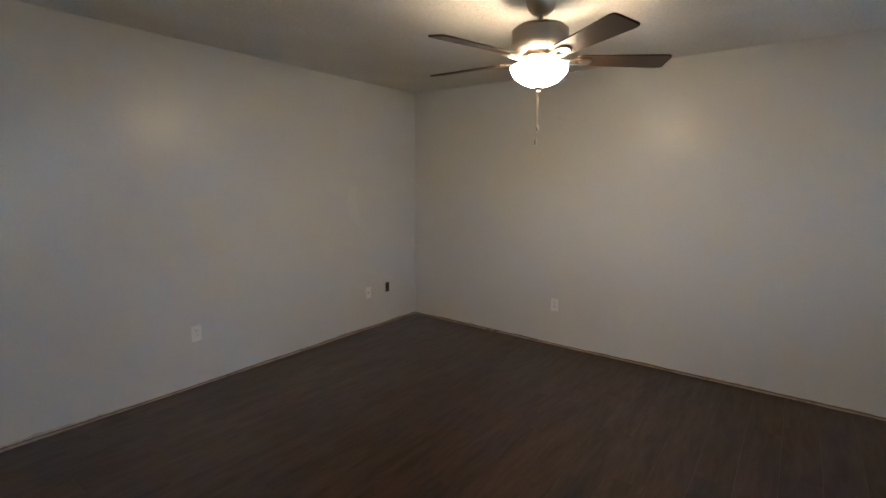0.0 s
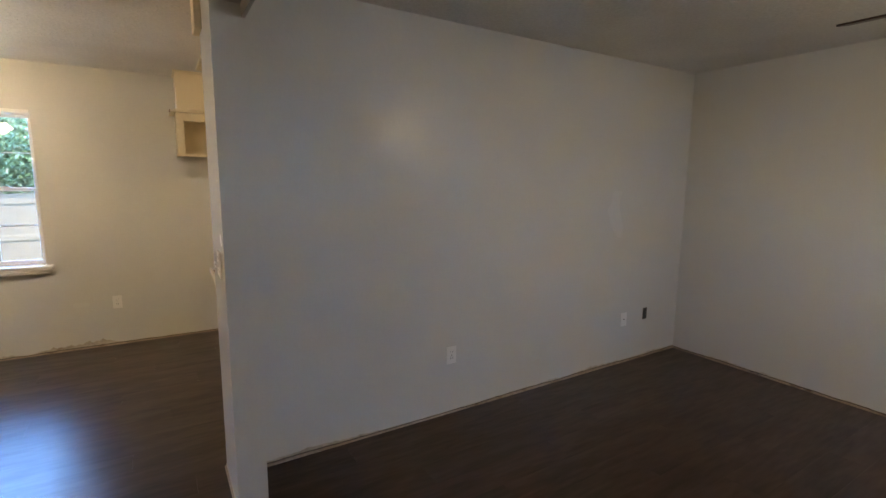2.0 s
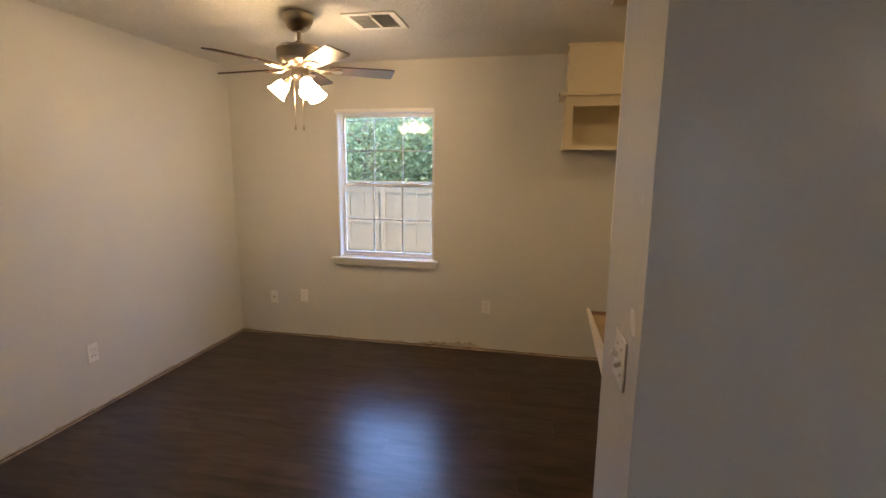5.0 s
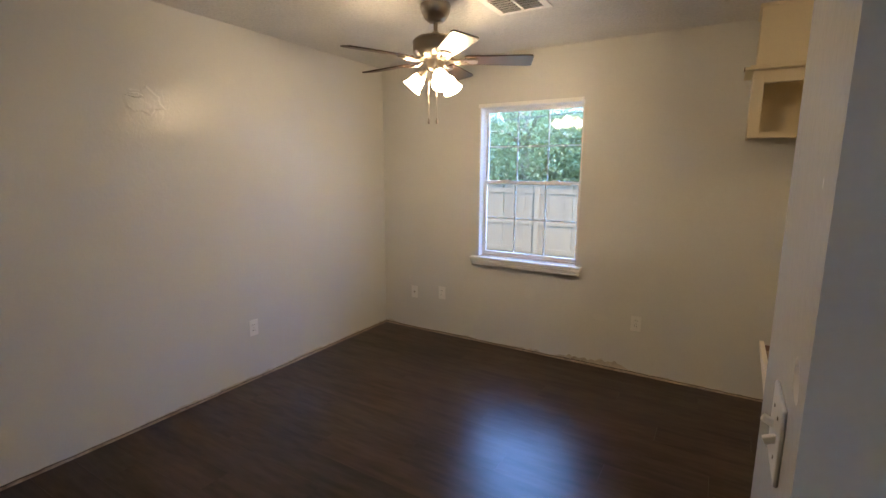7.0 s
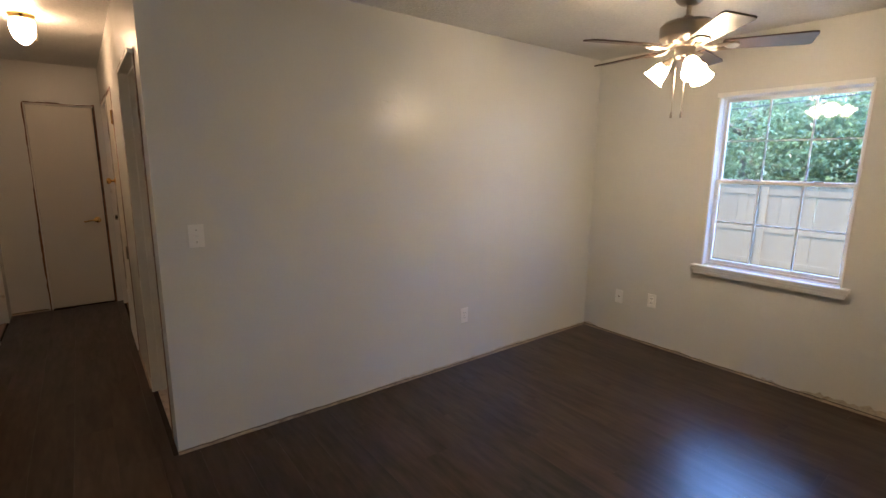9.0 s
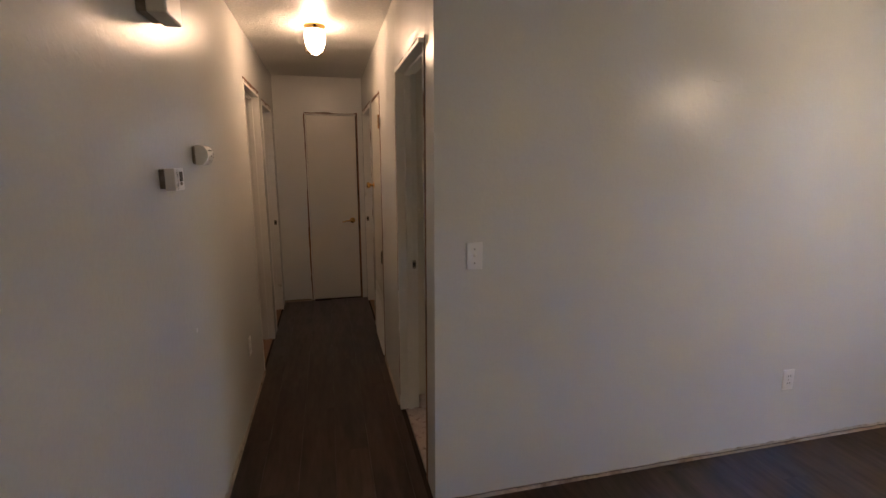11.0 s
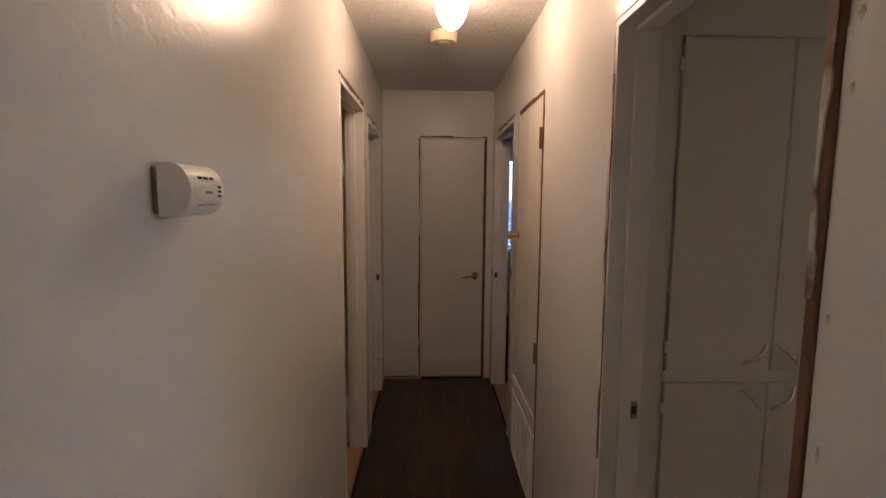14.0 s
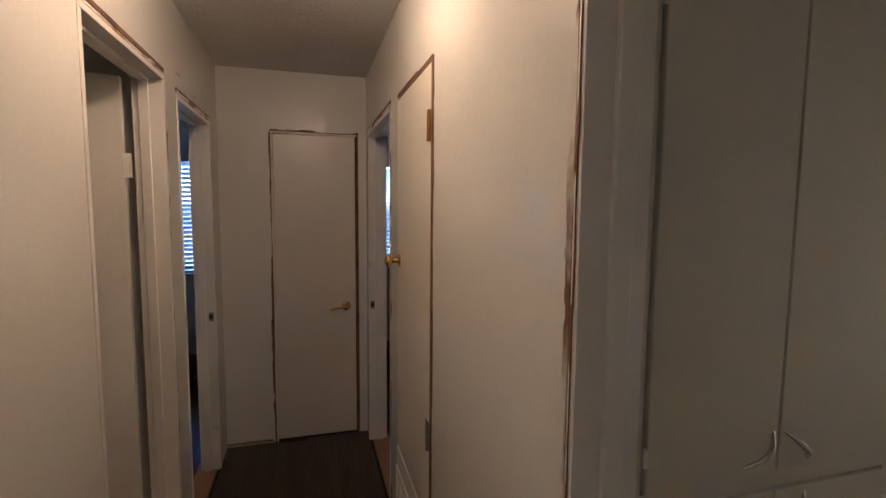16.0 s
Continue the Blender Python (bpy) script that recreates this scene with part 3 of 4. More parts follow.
for k in range(N_SLAT):
    x = c0 + 0.03 + (k + 0.5) * (c1 - c0 - 0.06) / N_SLAT
    part("slat", boxed(x - 0.021, x + 0.021, -0.008 + 0.004 * (k % 2), 0.02, 0.03, 0.37, 0.002), VINYL, grille)

# open doors inside the side rooms
leaf_a = thing("door_3", pose(OPEN_A[0] + 0.021, HALL_S - 0.126, 0, 0, 0, 180 + 7), "open white bathroom door seen by its edge", "door", kind="structure")
part("door_leaf", boxed(-0.035, 0.0, 0.006, 0.60, 0.012, 2.046, 0.002), TRIM, leaf_a)
for z in (0.30, 1.72):
    part("hinge", boxed(-0.039, -0.031, -0.020, 0.010, z - 0.045, z + 0.045, 0.002), PLASTIC, leaf_a, "painted-over white hinge")


# ---- sash window of the dining room ----
x0, x1, z0, z1 = WIN
window = thing("window_1", (0, DIN_N, 0), "white double-hung sash window with glazing bars", "window", kind="structure")
Y0, Y1 = 0.065, 0.125
for a, b in ((x0, x0 + 0.016), (x1 - 0.016, x1)):
    part("window_frame", boxed(a, b, Y0, Y1, z0, z1, 0.003), VINYL, window)
part("window_frame", boxed(x0 + 0.016, x1 - 0.016, Y0, Y1, z1 - 0.018, z1, 0.003), VINYL, window)
part("window_frame", boxed(x0 + 0.016, x1 - 0.016, Y0, Y1, z0, z0 + 0.014, 0.003), VINYL, window)
part("head_trim", boxed(x0 - 0.01, x1 - 0.005, -0.012, -0.0005, z1 - 0.014, z1 + 0.016, 0.003), VINYL, window, "thin white head strip")
part("reveal_board", boxed(x0 + 0.001, x1 - 0.001, 0.0, 0.0645, z1 - 0.016, z1 - 0.001, 0.002), VINYL, window, "white painted reveal")
part("reveal_board", boxed(x0 + 0.001, x0 + 0.012, -0.002, 0.0645, z0, z1 - 0.017, 0.002), VINYL, window, "white painted reveal")
part("reveal_board", boxed(x1 - 0.012, x1 - 0.001, -0.002, 0.0645, z0, z1 - 0.017, 0.002), VINYL, window, "white painted reveal")
part("window_sill", boxed(x0 - 0.055, x1 + 0.045, -0.052, 0.0645, z0 - 0.026, z0 - 0.001, 0.006), VINYL, window, "white moulded sill")
apron = bmesh.new()
box(apron, x0 - 0.045, x1 + 0.035, -0.046, -0.001, z0 - 0.044, z0 - 0.026, 0.003)
box(apron, x0 - 0.035, x1 + 0.025, -0.038, -0.001, z0 - 0.070, z0 - 0.044, 0.005)
part("apron", apron, VINYL, window, "white moulded apron")
MEET = 1.408


def sash(a0, a1, b0, b1, y, bars):
    """A sash with its rails, stiles, glazing bars and six panes."""
    rail = 0.025
    s = part("sash", boxed(a0, a1, y - 0.012, y + 0.012, b0, b0 + rail, 0.002), VINYL, window)
    part("top_rail", boxed(a0, a1, y - 0.012, y + 0.012, b1 - rail, b1, 0.002), VINYL, s)
    for a in (a0, a1 - 0.021):
        part("stile", boxed(a, a + 0.021, y - 0.012, y + 0.012, b0 + rail, b1 - rail, 0.002), VINYL, s)
    w, h = (a1 - a0 - 0.042) / 3, (b1 - b0 - 2 * rail) / 2
    for k in (1, 2):
        x = a0 + 0.021 + w * k
        part("glazing_bar", boxed(x - 0.005, x + 0.005, y - 0.006, y + 0.006, b0 + rail, b1 - rail), bars, s)
    part("glazing_bar", boxed(a0 + 0.021, a1 - 0.021, y - 0.0065, y + 0.0065, b0 + rail + h - 0.005, b0 + rail + h + 0.005), bars, s)
    pane = part("pane", boxed(a0 + 0.02, a1 - 0.02, y - 0.002, y + 0.002, b0 + 0.02, b1 - 0.02), GLASS, s, "clear faintly green window pane")
    pane.visible_shadow = False
    return s


sash(x0 + 0.017, x1 - 0.017, z0 + 0.015, MEET + 0.012, 0.082, MUNTIN)
upper = sash(x0 + 0.017, x1 - 0.017, MEET - 0.012, z1 - 0.019, 0.108, MUNTIN)
for x in (x0 + 0.22, x1 - 0.22):
    lock = part("sash_lock", boxed(x - 0.03, x + 0.03, 0.070, 0.094, MEET + 0.012, MEET + 0.022, 0.003), TRIM, window, "small sash lock")

# unseen living-room windows behind the walk, added to bring in cool daylight
def unseen_window(name, m, w, h, label):
    """An unseen fixed window that lets in daylight; local x runs along the wall, y out of the room."""
    at = thing(name, m, label, "window", kind="structure")
    for a, b, c, e in ((0, 0.05, 0, h), (w - 0.05, w, 0, h), (0.05, w - 0.05, 0, 0.05), (0.05, w - 0.05, h - 0.05, h)):
        part("window_frame", boxed(a, b, 0.03, 0.09, c, e, 0.003), VINYL, at)
    pane = part("pane", boxed(0.05, w - 0.05, 0.058, 0.063, 0.05, h - 0.05), GLASS, at, "clear window pane")
    pane.visible_shadow = False


unseen_window("added_window_south", pose(1.97, LIV_S, 0.95, 0, 0, 180), 0.42, 1.0, "plain white front window, unseen, added for daylight")
unseen_window("added_window_east", pose(LIV_E, -0.9, 1.35, 0, 0, -90), 0.45, 0.7, "narrow plain white side window, unseen, added for daylight")


# bedroom windows with blinds
def blind_window(name, y0, y1, z0, z1):
    w = thing(name, (FAR_W, 0, 0), "bedroom window behind white horizontal blinds", "window", kind="structure")
    for a, b, c, e in ((y0, y0 + 0.04, z0, z1), (y1 - 0.04, y1, z0, z1), (y0 + 0.04, y1 - 0.04, z0, z0 + 0.04), (y0 + 0.04, y1 - 0.04, z1 - 0.04, z1)):
        part("window_frame", boxed(-0.11, -0.06, a, b, c, e, 0.002), VINYL, w)
    p = part("pane", boxed(-0.088, -0.084, y0 + 0.04, y1 - 0.04, z0 + 0.04, z1 - 0.04), GLASS, w, "clear window pane")
    p.visible_shadow = False
    blind = tagged(thing("window_blind", (FAR_W + 0.012, (y0 + y1) / 2, z0 + 0.01), "lowered white horizontal slat blind", "blind"), group="bedroom blinds")
    half = (y1 - y0) / 2 - 0.004
    part("headrail", boxed(-0.045, -0.012, -half, half, z1 - z0 - 0.045, z1 - z0 - 0.011, 0.003), BLIND, blind)
    part("bottom_rail", boxed(-0.048, -0.006, -half, half, 0.0, 0.028, 0.004), BLIND, blind)
    n = int((z1 - z0 - 0.07) / 0.046)
    for k in range(n):
        sl = part("slat", boxed(-0.024, 0.024, -half, half, -0.0012, 0.0012), BLIND, blind)
        sl.matrix_local = pose(-0.028, 0, 0.055 + k * 0.046, 0, -60, 0)
    part("baseboard", boxed(0.001, 0.014, y0 - 0.8, y1 + 0.6, 0.005, 0.09, 0.003), VINYL, w, "white baseboard under the window")


blind_window("window_3", -0.25, 0.95, 0.86, 2.05)
blind_window("window_4", 2.55, 3.7, 0.86, 2.06)


# unseen cream roller shades over the side-room openings, added to warm their daylight
def unseen_shade(m, w, h):
    """An added, unseen drawn shade; local x along the wall, y out of the room, z up from its hem."""
    sh = tagged(thing("unseen_shade", m, "unseen cream roller shade added to warm the daylight", "shade"), group="roller shades")
    part("cloth", boxed(-0.02, w + 0.02, -0.016, -0.014, 0.01, h, 0), WARM_FILTER, sh)
    part("hem_bar", boxed(-0.02, w + 0.02, -0.021, -0.009, -0.008, 0.01, 0.003), VINYL, sh)
    part("roller", lathe(bmesh.new(), [(0, -0.02), (0.014, -0.02), (0.014, w + 0.02), (0, w + 0.02)], 14, pose(0, -0.015, h + 0.012, 0, 90, 0)), VINYL, sh, "", True)


unseen_shade(pose(-4.12, DIN_N, 0.24), 1.2, 1.93)
unseen_shade(pose(-4.1, LIV_S, 1.29, 0, 0, 180), 0.4, 0.63)


# ---- ceiling fans ----
def fan_body(at, cup, motor_r, motor_z, motor_h):
    part("canopy", lathe(bmesh.new(), [(cup * r, cup * z) for r, z in ((0, 0), (0.068, 0), (0.070, -0.012), (0.064, -0.035), (0.050, -0.062), (0.034, -0.074), (0.018, -0.078), (0, -0.078))]), NICKEL, at, "bell-shaped canopy", True)
    part("downrod", lathe(bmesh.new(), [(0, -0.07), (0.012, -0.07), (0.012, motor_z + 0.026), (0.021, motor_z + 0.022), (0.026, motor_z + 0.010), (0.026, motor_z - 0.004), (0, motor_z - 0.004)], 20), NICKEL, at, "", True)
    r, h = motor_r, motor_h
    part("motor", lathe(bmesh.new(), [(0, motor_z), (r * 0.55, motor_z), (r * 0.85, motor_z - 0.010), (r, motor_z - 0.028), (r, motor_z - h * 0.62), (r * 0.97, motor_z - h * 0.70), (r * 0.75, motor_z - h * 0.9), (r * 0.55, motor_z - h), (0, motor_z - h)], 40), NICKEL, at, "brushed nickel motor housing", True)


def fan_blades(at, z, r0, r1, azimuth, pitch):
    for k in range(5):
        bm = bmesh.new()
        outline = []
        w0, w1 = 0.052, 0.068
        for f, w in ((0, 0.75), (0.03, 1.0), (0.5, 1.08), (0.93, 1.15), (0.985, 1.05), (1.0, 0.85)):
            outline.append((r0 + (r1 - r0) * f, w0 * w + (w1 - w0) * f * 0.6))
        line = [(x, y) for x, y in outline] + [(x, -y) for x, y in reversed(outline)]
        low = [bm.verts.new((x, y, -0.004)) for x, y in line]
        high = [bm.verts.new((x, y, 0.004)) for x, y in line]
        bm.faces.new(low[::-1])
        bm.faces.new(high)
        for i in range(len(line)):
            j = (i + 1) % len(line)
            bm.faces.new((low[i], low[j], high[j], high[i]))
        turn = pose(0, 0, z, 0, 0, azimuth + 72 * k)
        b = part("blade", bm, BLADE, at, "dark walnut fan blade")
        b.matrix_local = turn @ pose(0, 0, 0, -pitch, 0, 0)
        arm = bmesh.new()
        tube(arm, [(0.07, 0, 0.012), (0.12, 0.012, -0.012), (0.16, 0.024, -0.012), (r0 + 0.05, 0.03, -0.009)], [0.011, 0.010, 0.009, 0.006], 8)
        tube(arm, [(0.07, 0, 0.012), (0.12, -0.012, -0.012), (0.16, -0.024, -0.012), (r0 + 0.05, -0.03, -0.009)], [0.011, 0.010, 0.009, 0.006], 8)
        lathe(arm, [(0, -0.012), (0.030, -0.012), (0.034, -0.008), (0.034, -0.0045), (0, -0.0045)], 16, Matrix.Translation((r0 + 0.045, 0, 0)))
        part("blade_iron", arm, NICKEL, b, "ornate metal blade bracket", True)


def pull_chain(at, x, y, z_top, z_end):
    bm = bmesh.new()
    tube(bm, [(x, y, z_top), (x, y, z_end + 0.03)], 0.0016, 6)
    n = int((z_top - z_end) / 0.012)
    for k in range(n):
        bmesh.ops.create_icosphere(bm, subdivisions=1, radius=0.0026, matrix=Matrix.Translation((x, y, z_top - 0.012 * k)))
    c = part("pull_chain", bm, NICKEL, at, "beaded pull chain")
    part("pull", lathe(bmesh.new(), [(0, z_end), (0.005, z_end), (0.007, z_end + 0.006), (0.006, z_end + 0.022), (0.003, z_end + 0.032), (0, z_end + 0.032)], 12, Matrix.Translation((x, y, 0))), STEEL, c, "small metal pull knob", True)


# dining fan with three bell shades
DFAN = (-1.425, 4.60)
fan = thing("ceiling_fan", (*DFAN, TOP), "brushed nickel ceiling fan with dark blades and three lit glass shades", "ceiling fan")
fan_body(fan, 1.24, 0.130, -0.168, 0.128)
fan_blades(fan, -0.296, 0.165, 0.55, 29.0, 11)
part("switch_housing", lathe(bmesh.new(), [(0, -0.25), (0.055, -0.25), (0.060, -0.262), (0.048, -0.30), (0.050, -0.335), (0.040, -0.352), (0.018, -0.362), (0, -0.364)], 28), NICKEL, fan, "", True)
for k in range(3):
    az = -44 + 120 * k
    m = pose(0, 0, -0.330, 0, 0, az) @ pose(0.055, 0, -0.012, 0, 138, 0)
    arm = part("shade_holder", lathe(bmesh.new(), [(0, 0), (0.012, 0), (0.014, 0.02), (0.026, 0.034), (0.030, 0.052), (0, 0.052)], 18), NICKEL, fan, "", True)
    arm.matrix_local = m
    shade = part("shade", lathe(bmesh.new(), [(0.026, 0.045), (0.030, 0.052), (0.046, 0.085), (0.052, 0.115), (0.058, 0.145), (0.070, 0.162), (0.067, 0.160), (0.054, 0.143), (0.048, 0.115), (0.042, 0.086), (0.026, 0.056), (0.0, 0.05)], 28), LIT_DINING, fan, "glowing frosted bell shade", True)
    shade.matrix_local = m @ Matrix.Diagonal((0.84, 0.84, 0.84, 1))
pull_chain(fan, -0.027, -0.029, -0.36, -0.650)
pull_chain(fan, 0.018, -0.014, -0.36, -0.650)

# living-room fan with a glass bowl
LFAN = (2.28, 0.925)
fan = thing("ceiling_fan", (*LFAN, TOP), "brushed nickel ceiling fan with dark blades and a lit alabaster bowl", "ceiling fan")
fan_body(fan, 1.14, 0.143, -0.135, 0.150)
fan_blades(fan, -0.304, 0.19, 0.66, -52.0, 12)
part("switch_housing", lathe(bmesh.new(), [(0, -0.25), (0.075, -0.25), (0.095, -0.290), (0.100, -0.298), (0.088, -0.308), (0.086, -0.326), (0.070, -0.336), (0, -0.338)], 28), NICKEL, fan, "", True)
part("bowl", lathe(bmesh.new(), [(0.140, -0.336), (0.147, -0.342), (0.146, -0.352), (0.138, -0.374), (0.118, -0.397), (0.090, -0.417), (0.056, -0.432), (0.02, -0.440), (0, -0.441)], 40), LIT_LIVING, fan, "glowing alabaster glass bowl", True)
part("finial", lathe(bmesh.new(), [(0, -0.435), (0.022, -0.439), (0.020, -0.449), (0.010, -0.455), (0.012, -0.463), (0, -0.467)], 18), NICKEL, fan, "", True)
pull_chain(fan, 0.003, 0.0, -0.45, -0.66)
pull_chain(fan, -0.004, 0.004, -0.45, -0.73)

# kitchen light
lamp = thing("ceiling_light", (1.75, 4.5, TOP), "round opal glass kitchen ceiling light switched on", "ceiling light")
part("base", lathe(bmesh.new(), [(0, 0), (0.085, 0), (0.088, -0.010), (0.075, -0.028), (0, -0.028)], 28), BRASS, lamp, "polished brass base", True)
part("globe", lathe(bmesh.new(), [(0.072, -0.028), (0.098, -0.055), (0.110, -0.095), (0.098, -0.140), (0.066, -0.172), (0.03, -0.186), (0, -0.189)], 32), LIT_KITCHEN, lamp, "glowing opal globe", True)

# hall light and smoke detector
lamp = thing("ceiling_light", (-4.295, 1.864, TOP), "brass hall light with a lit pressed-glass jelly-jar shade", "ceiling light")
part("base", lathe(bmesh.new(), [(0, 0), (0.068, 0), (0.070, -0.008), (0.060, -0.020), (0.060, -0.030), (0, -0.030)], 28), BRASS, lamp, "polished brass base", True)
glass = bmesh.new()
prof = [(0.052, -0.025), (0.060, -0.040), (0.064, -0.065), (0.063, -0.095), (0.056, -0.126), (0.043, -0.153), (0.024, -0.174), (0.007, -0.183), (0, -0.184)]
lathe(glass, prof, 32)
for v in glass.verts:
    a = math.atan2(v.co.y, v.co.x)
    k = 1 + 0.045 * math.cos(a * 16)
    v.co.x, v.co.y = v.co.x * k, v.co.y * k
part("shade", glass, LIT_HALL, lamp, "glowing fluted glass shade", True)
smoke = thing("smoke_detector", (-4.883, 1.847, TOP), "round yellowed smoke detector on the ceiling", "smoke detector")
part("base", lathe(bmesh.new(), [(0, 0), (0.072, 0), (0.072, -0.010), (0.070, -0.012), (0, -0.012)], 36), PLASTIC_OLD, smoke, "", True)
part("cover", lathe(bmesh.new(), [(0, -0.012), (0.070, -0.012), (0.070, -0.038), (0.062, -0.048), (0.040, -0.050), (0.038, -0.044), (0.034, -0.044), (0.030, -0.054), (0, -0.056)], 36), PLASTIC_OLD, smoke, "", True)

# ceiling supply vent
vent = thing("ceiling_vent", (-1.02, 4.78, TOP), "white louvred supply vent in the ceiling", "vent")
for a, b, c, e in ((-0.16, 0.16, -0.155, -0.12), (-0.16, 0.16, 0.12, 0.155), (-0.16, -0.12, -0.12, 0.12), (0.12, 0.16, -0.12, 0.12), (-0.008, 0.008, -0.12, 0.12)):
    part("frame", boxed(a, b, c, e, -0.010, 0, 0.003), PLASTIC, vent)
# no duct behind: a thin black sheet paints its shaded depth
part("duct", boxed(-0.12, 0.12, -0.12, 0.12, -0.0015, -0.0005), BLACK, vent, "black sheet standing for the shaded duct")
for side in (-1, 1):
    for k in range(7):
        y = -0.105 + 0.035 * k
        sl = part("slat", boxed(-0.055, 0.055, -0.009, 0.009, -0.0008, 0.0008), PLASTIC, vent)
        sl.matrix_local = pose(side * 0.064, y, -0.008, 50, 0, 0)
part("damper_lever", tube(bmesh.new(), [(0.02, -0.13, -0.008), (0.02, -0.135, -0.03)], 0.003, 6), STEEL, vent)


# ---- wall plates ----
def outlet(m, label="white duplex outlet plate on the wall"):
    at = tagged(thing("wall_outlet", m, label, "outlet"), group="outlets")
    plate = part("plate", boxed(-0.036, 0.036, -0.006, 0.0, -0.058, 0.058, 0.003), PLASTIC, at)
    for z in (-0.020, 0.020):
        r = part("receptacle", boxed(-0.017, 0.017, -0.008, -0.005, z - 0.014, z + 0.014, 0.004), PLASTIC, at, "socket face")
        for x in (-0.007, 0.007):
            part("slot", boxed(x - 0.0014, x + 0.0014, -0.0086, -0.0078, z - 0.002, z + 0.007), BLACK, r)
    part("screw", lathe(bmesh.new(), [(0, 0.0072), (0.003, 0.007), (0.003, 0.005)], 10, pose(0, 0, 0, 90)), STEEL, at)
    return at


def jack(m, label, hole=0.006):
    at = thing("wall_jack", m, label, "wall plate")
    part("plate", boxed(-0.036, 0.036, -0.005, 0.0, -0.058, 0.058, 0.003), PLASTIC, at)
    part("socket", lathe(bmesh.new(), [(0, 0.010), (hole, 0.010), (hole + 0.003, 0.005), (0, 0.005)], 14, pose(0, 0, 0, 90)), STEEL, at, "dark socket", True)


def light_switch(m, label, toggles):
    at = thing("light_switch", m, label, "light switch")
    w = 0.036 + 0.023 * (len(toggles) - 1)
    part("plate", boxed(-w, w, -0.006, 0.0, -0.058, 0.058, 0.003), PLASTIC, at)
    for k, up in enumerate(toggles):
        x = (k - (len(toggles) - 1) / 2) * 0.046
        t = part("toggle", boxed(-0.005, 0.005, -0.018, 0.0, -0.006, 0.006, 0.002), PLASTIC, at)
        t.matrix_local = pose(x, -0.004, 0, -25 if up else 25, 0, 0)
        for z in (-0.030, 0.030):
            part("screw", lathe(bmesh.new(), [(0, 0.0072), (0.003, 0.007), (0.003, 0.005)], 10, pose(x, 0, z, 90)), STEEL, at)


outlet(pose(1.499, LIV_N, 0.394))
outlet(pose(LIV_E, 1.496, 0.379, 0, 0, -90))
outlet(pose(DIN_W, 4.266, 0.386, 0, 0, 90))
outlet(pose(-0.42, DIN_N, 0.395))
outlet(pose(-2.096, DIN_N, 0.390), "white single outlet plate on the wall")
jack(pose(-2.40, DIN_N, 0.360), "white cable jack plate with a dark socket")
jack(pose(3.20, LIV_N, 0.375), "white blank plate low on the wall", 0.004)
hole = thing("wall_box", (3.475, LIV_N, 0.388), "open dark electrical box without its cover", "wall plate")
part("box_rim", boxed(-0.028, 0.028, -0.003, -0.001, -0.052, 0.052), STEEL, hole)
# black plate in front of the wall paints the shade of the hollow
part("box_opening", boxed(-0.023, 0.023, -0.0045, -0.0032, -0.046, 0.046), BLACK, hole, "black plate drawn as the shaded opening")
outlet(pose(-3.87, HALL_S, 0.415, 0, 0, 180))
light_switch(pose(DIN_W, 2.489, 1.15, 0, 0, 90), "white single toggle switch plate", (True,))
light_switch(pose(END_W, 3.02, 1.13, 0, 0, -90), "white double toggle switch plate on a wall end", (True, False))

# thermostat, gas alarm and door chime on the hall wall
t = thing("thermostat", pose(-2.574, HALL_S, 1.488, 0, 0, 180), "white boxy thermostat with a small grey display", "thermostat")
# dark steel colour carries the shade behind the cover
part("back_plate", boxed(0.002, 0.074, -0.020, 0, -0.034, 0.028, 0.002), STEEL, t, "back plate coloured dark for the shade behind the cover")
part("cover", boxed(-0.013, 0.084, -0.050, -0.020, -0.041, 0.031, 0.0025), PLASTIC, t)
part("display", boxed(0.036, 0.068, -0.0513, -0.0495, -0.012, 0.020, 0.0004), SCREEN, t, "grey lcd display")
part("button", lathe(bmesh.new(), [(0, 0.0525), (0.013, 0.0515), (0.015, 0.0490)], 20, pose(0.052, 0, -0.019, 90) @ Matrix.Diagonal((1, 0.4, 1, 1))), STEEL, t, "oval grey button", True)
for z in (0.012, -0.022):
    for k in range(3):
        part("vent_slit", boxed(0.004 - 0.003 * (k % 2), 0.011, -0.0507, -0.0495, z + (k - 1) * 0.0055 - 0.0011, z + (k - 1) * 0.0055 + 0.0007), BLACK, t)
part("seam", boxed(0.0150, 0.0160, -0.0506, -0.0495, -0.037, 0.029), STEEL, t)
part("raised_mark", boxed(-0.008, 0.004, -0.0512, -0.0495, -0.029, -0.027, 0.0005), PLASTIC_OLD, t, "small raised mark")
g = thing("gas_alarm", pose(-3.018, HALL_S, 1.566, 0, 0, 180), "white plug-in gas alarm with a curved face", "alarm")
# plate coloured dark to stand for shade under the shell
part("back_plate", boxed(-0.034, 0.05, -0.014, 0, -0.034, 0.034, 0.002), STEEL, g, "back plate coloured dark for the shade behind the cover")
shell = bmesh.new()
n = 14
ring0, ring1 = [], []
for k in range(n + 1):
    a = math.pi * k / n
    y, z = -0.030 - 0.030 * math.sin(a), -0.039 * math.cos(a)
    ring0.append(shell.verts.new((-0.042, y, z)))
    ring1.append(shell.verts.new((0.062, y, z)))
b0 = [shell.verts.new((-0.042, -0.013, z)) for z in (0.039, -0.039)]
b1 = [shell.verts.new((0.062, -0.013, z)) for z in (0.039, -0.039)]
for k in range(n):
    shell.faces.new((ring0[k], ring0[k + 1], ring1[k + 1], ring1[k]))
shell.faces.new(ring0 + b0)
shell.faces.new(ring1 + b1)
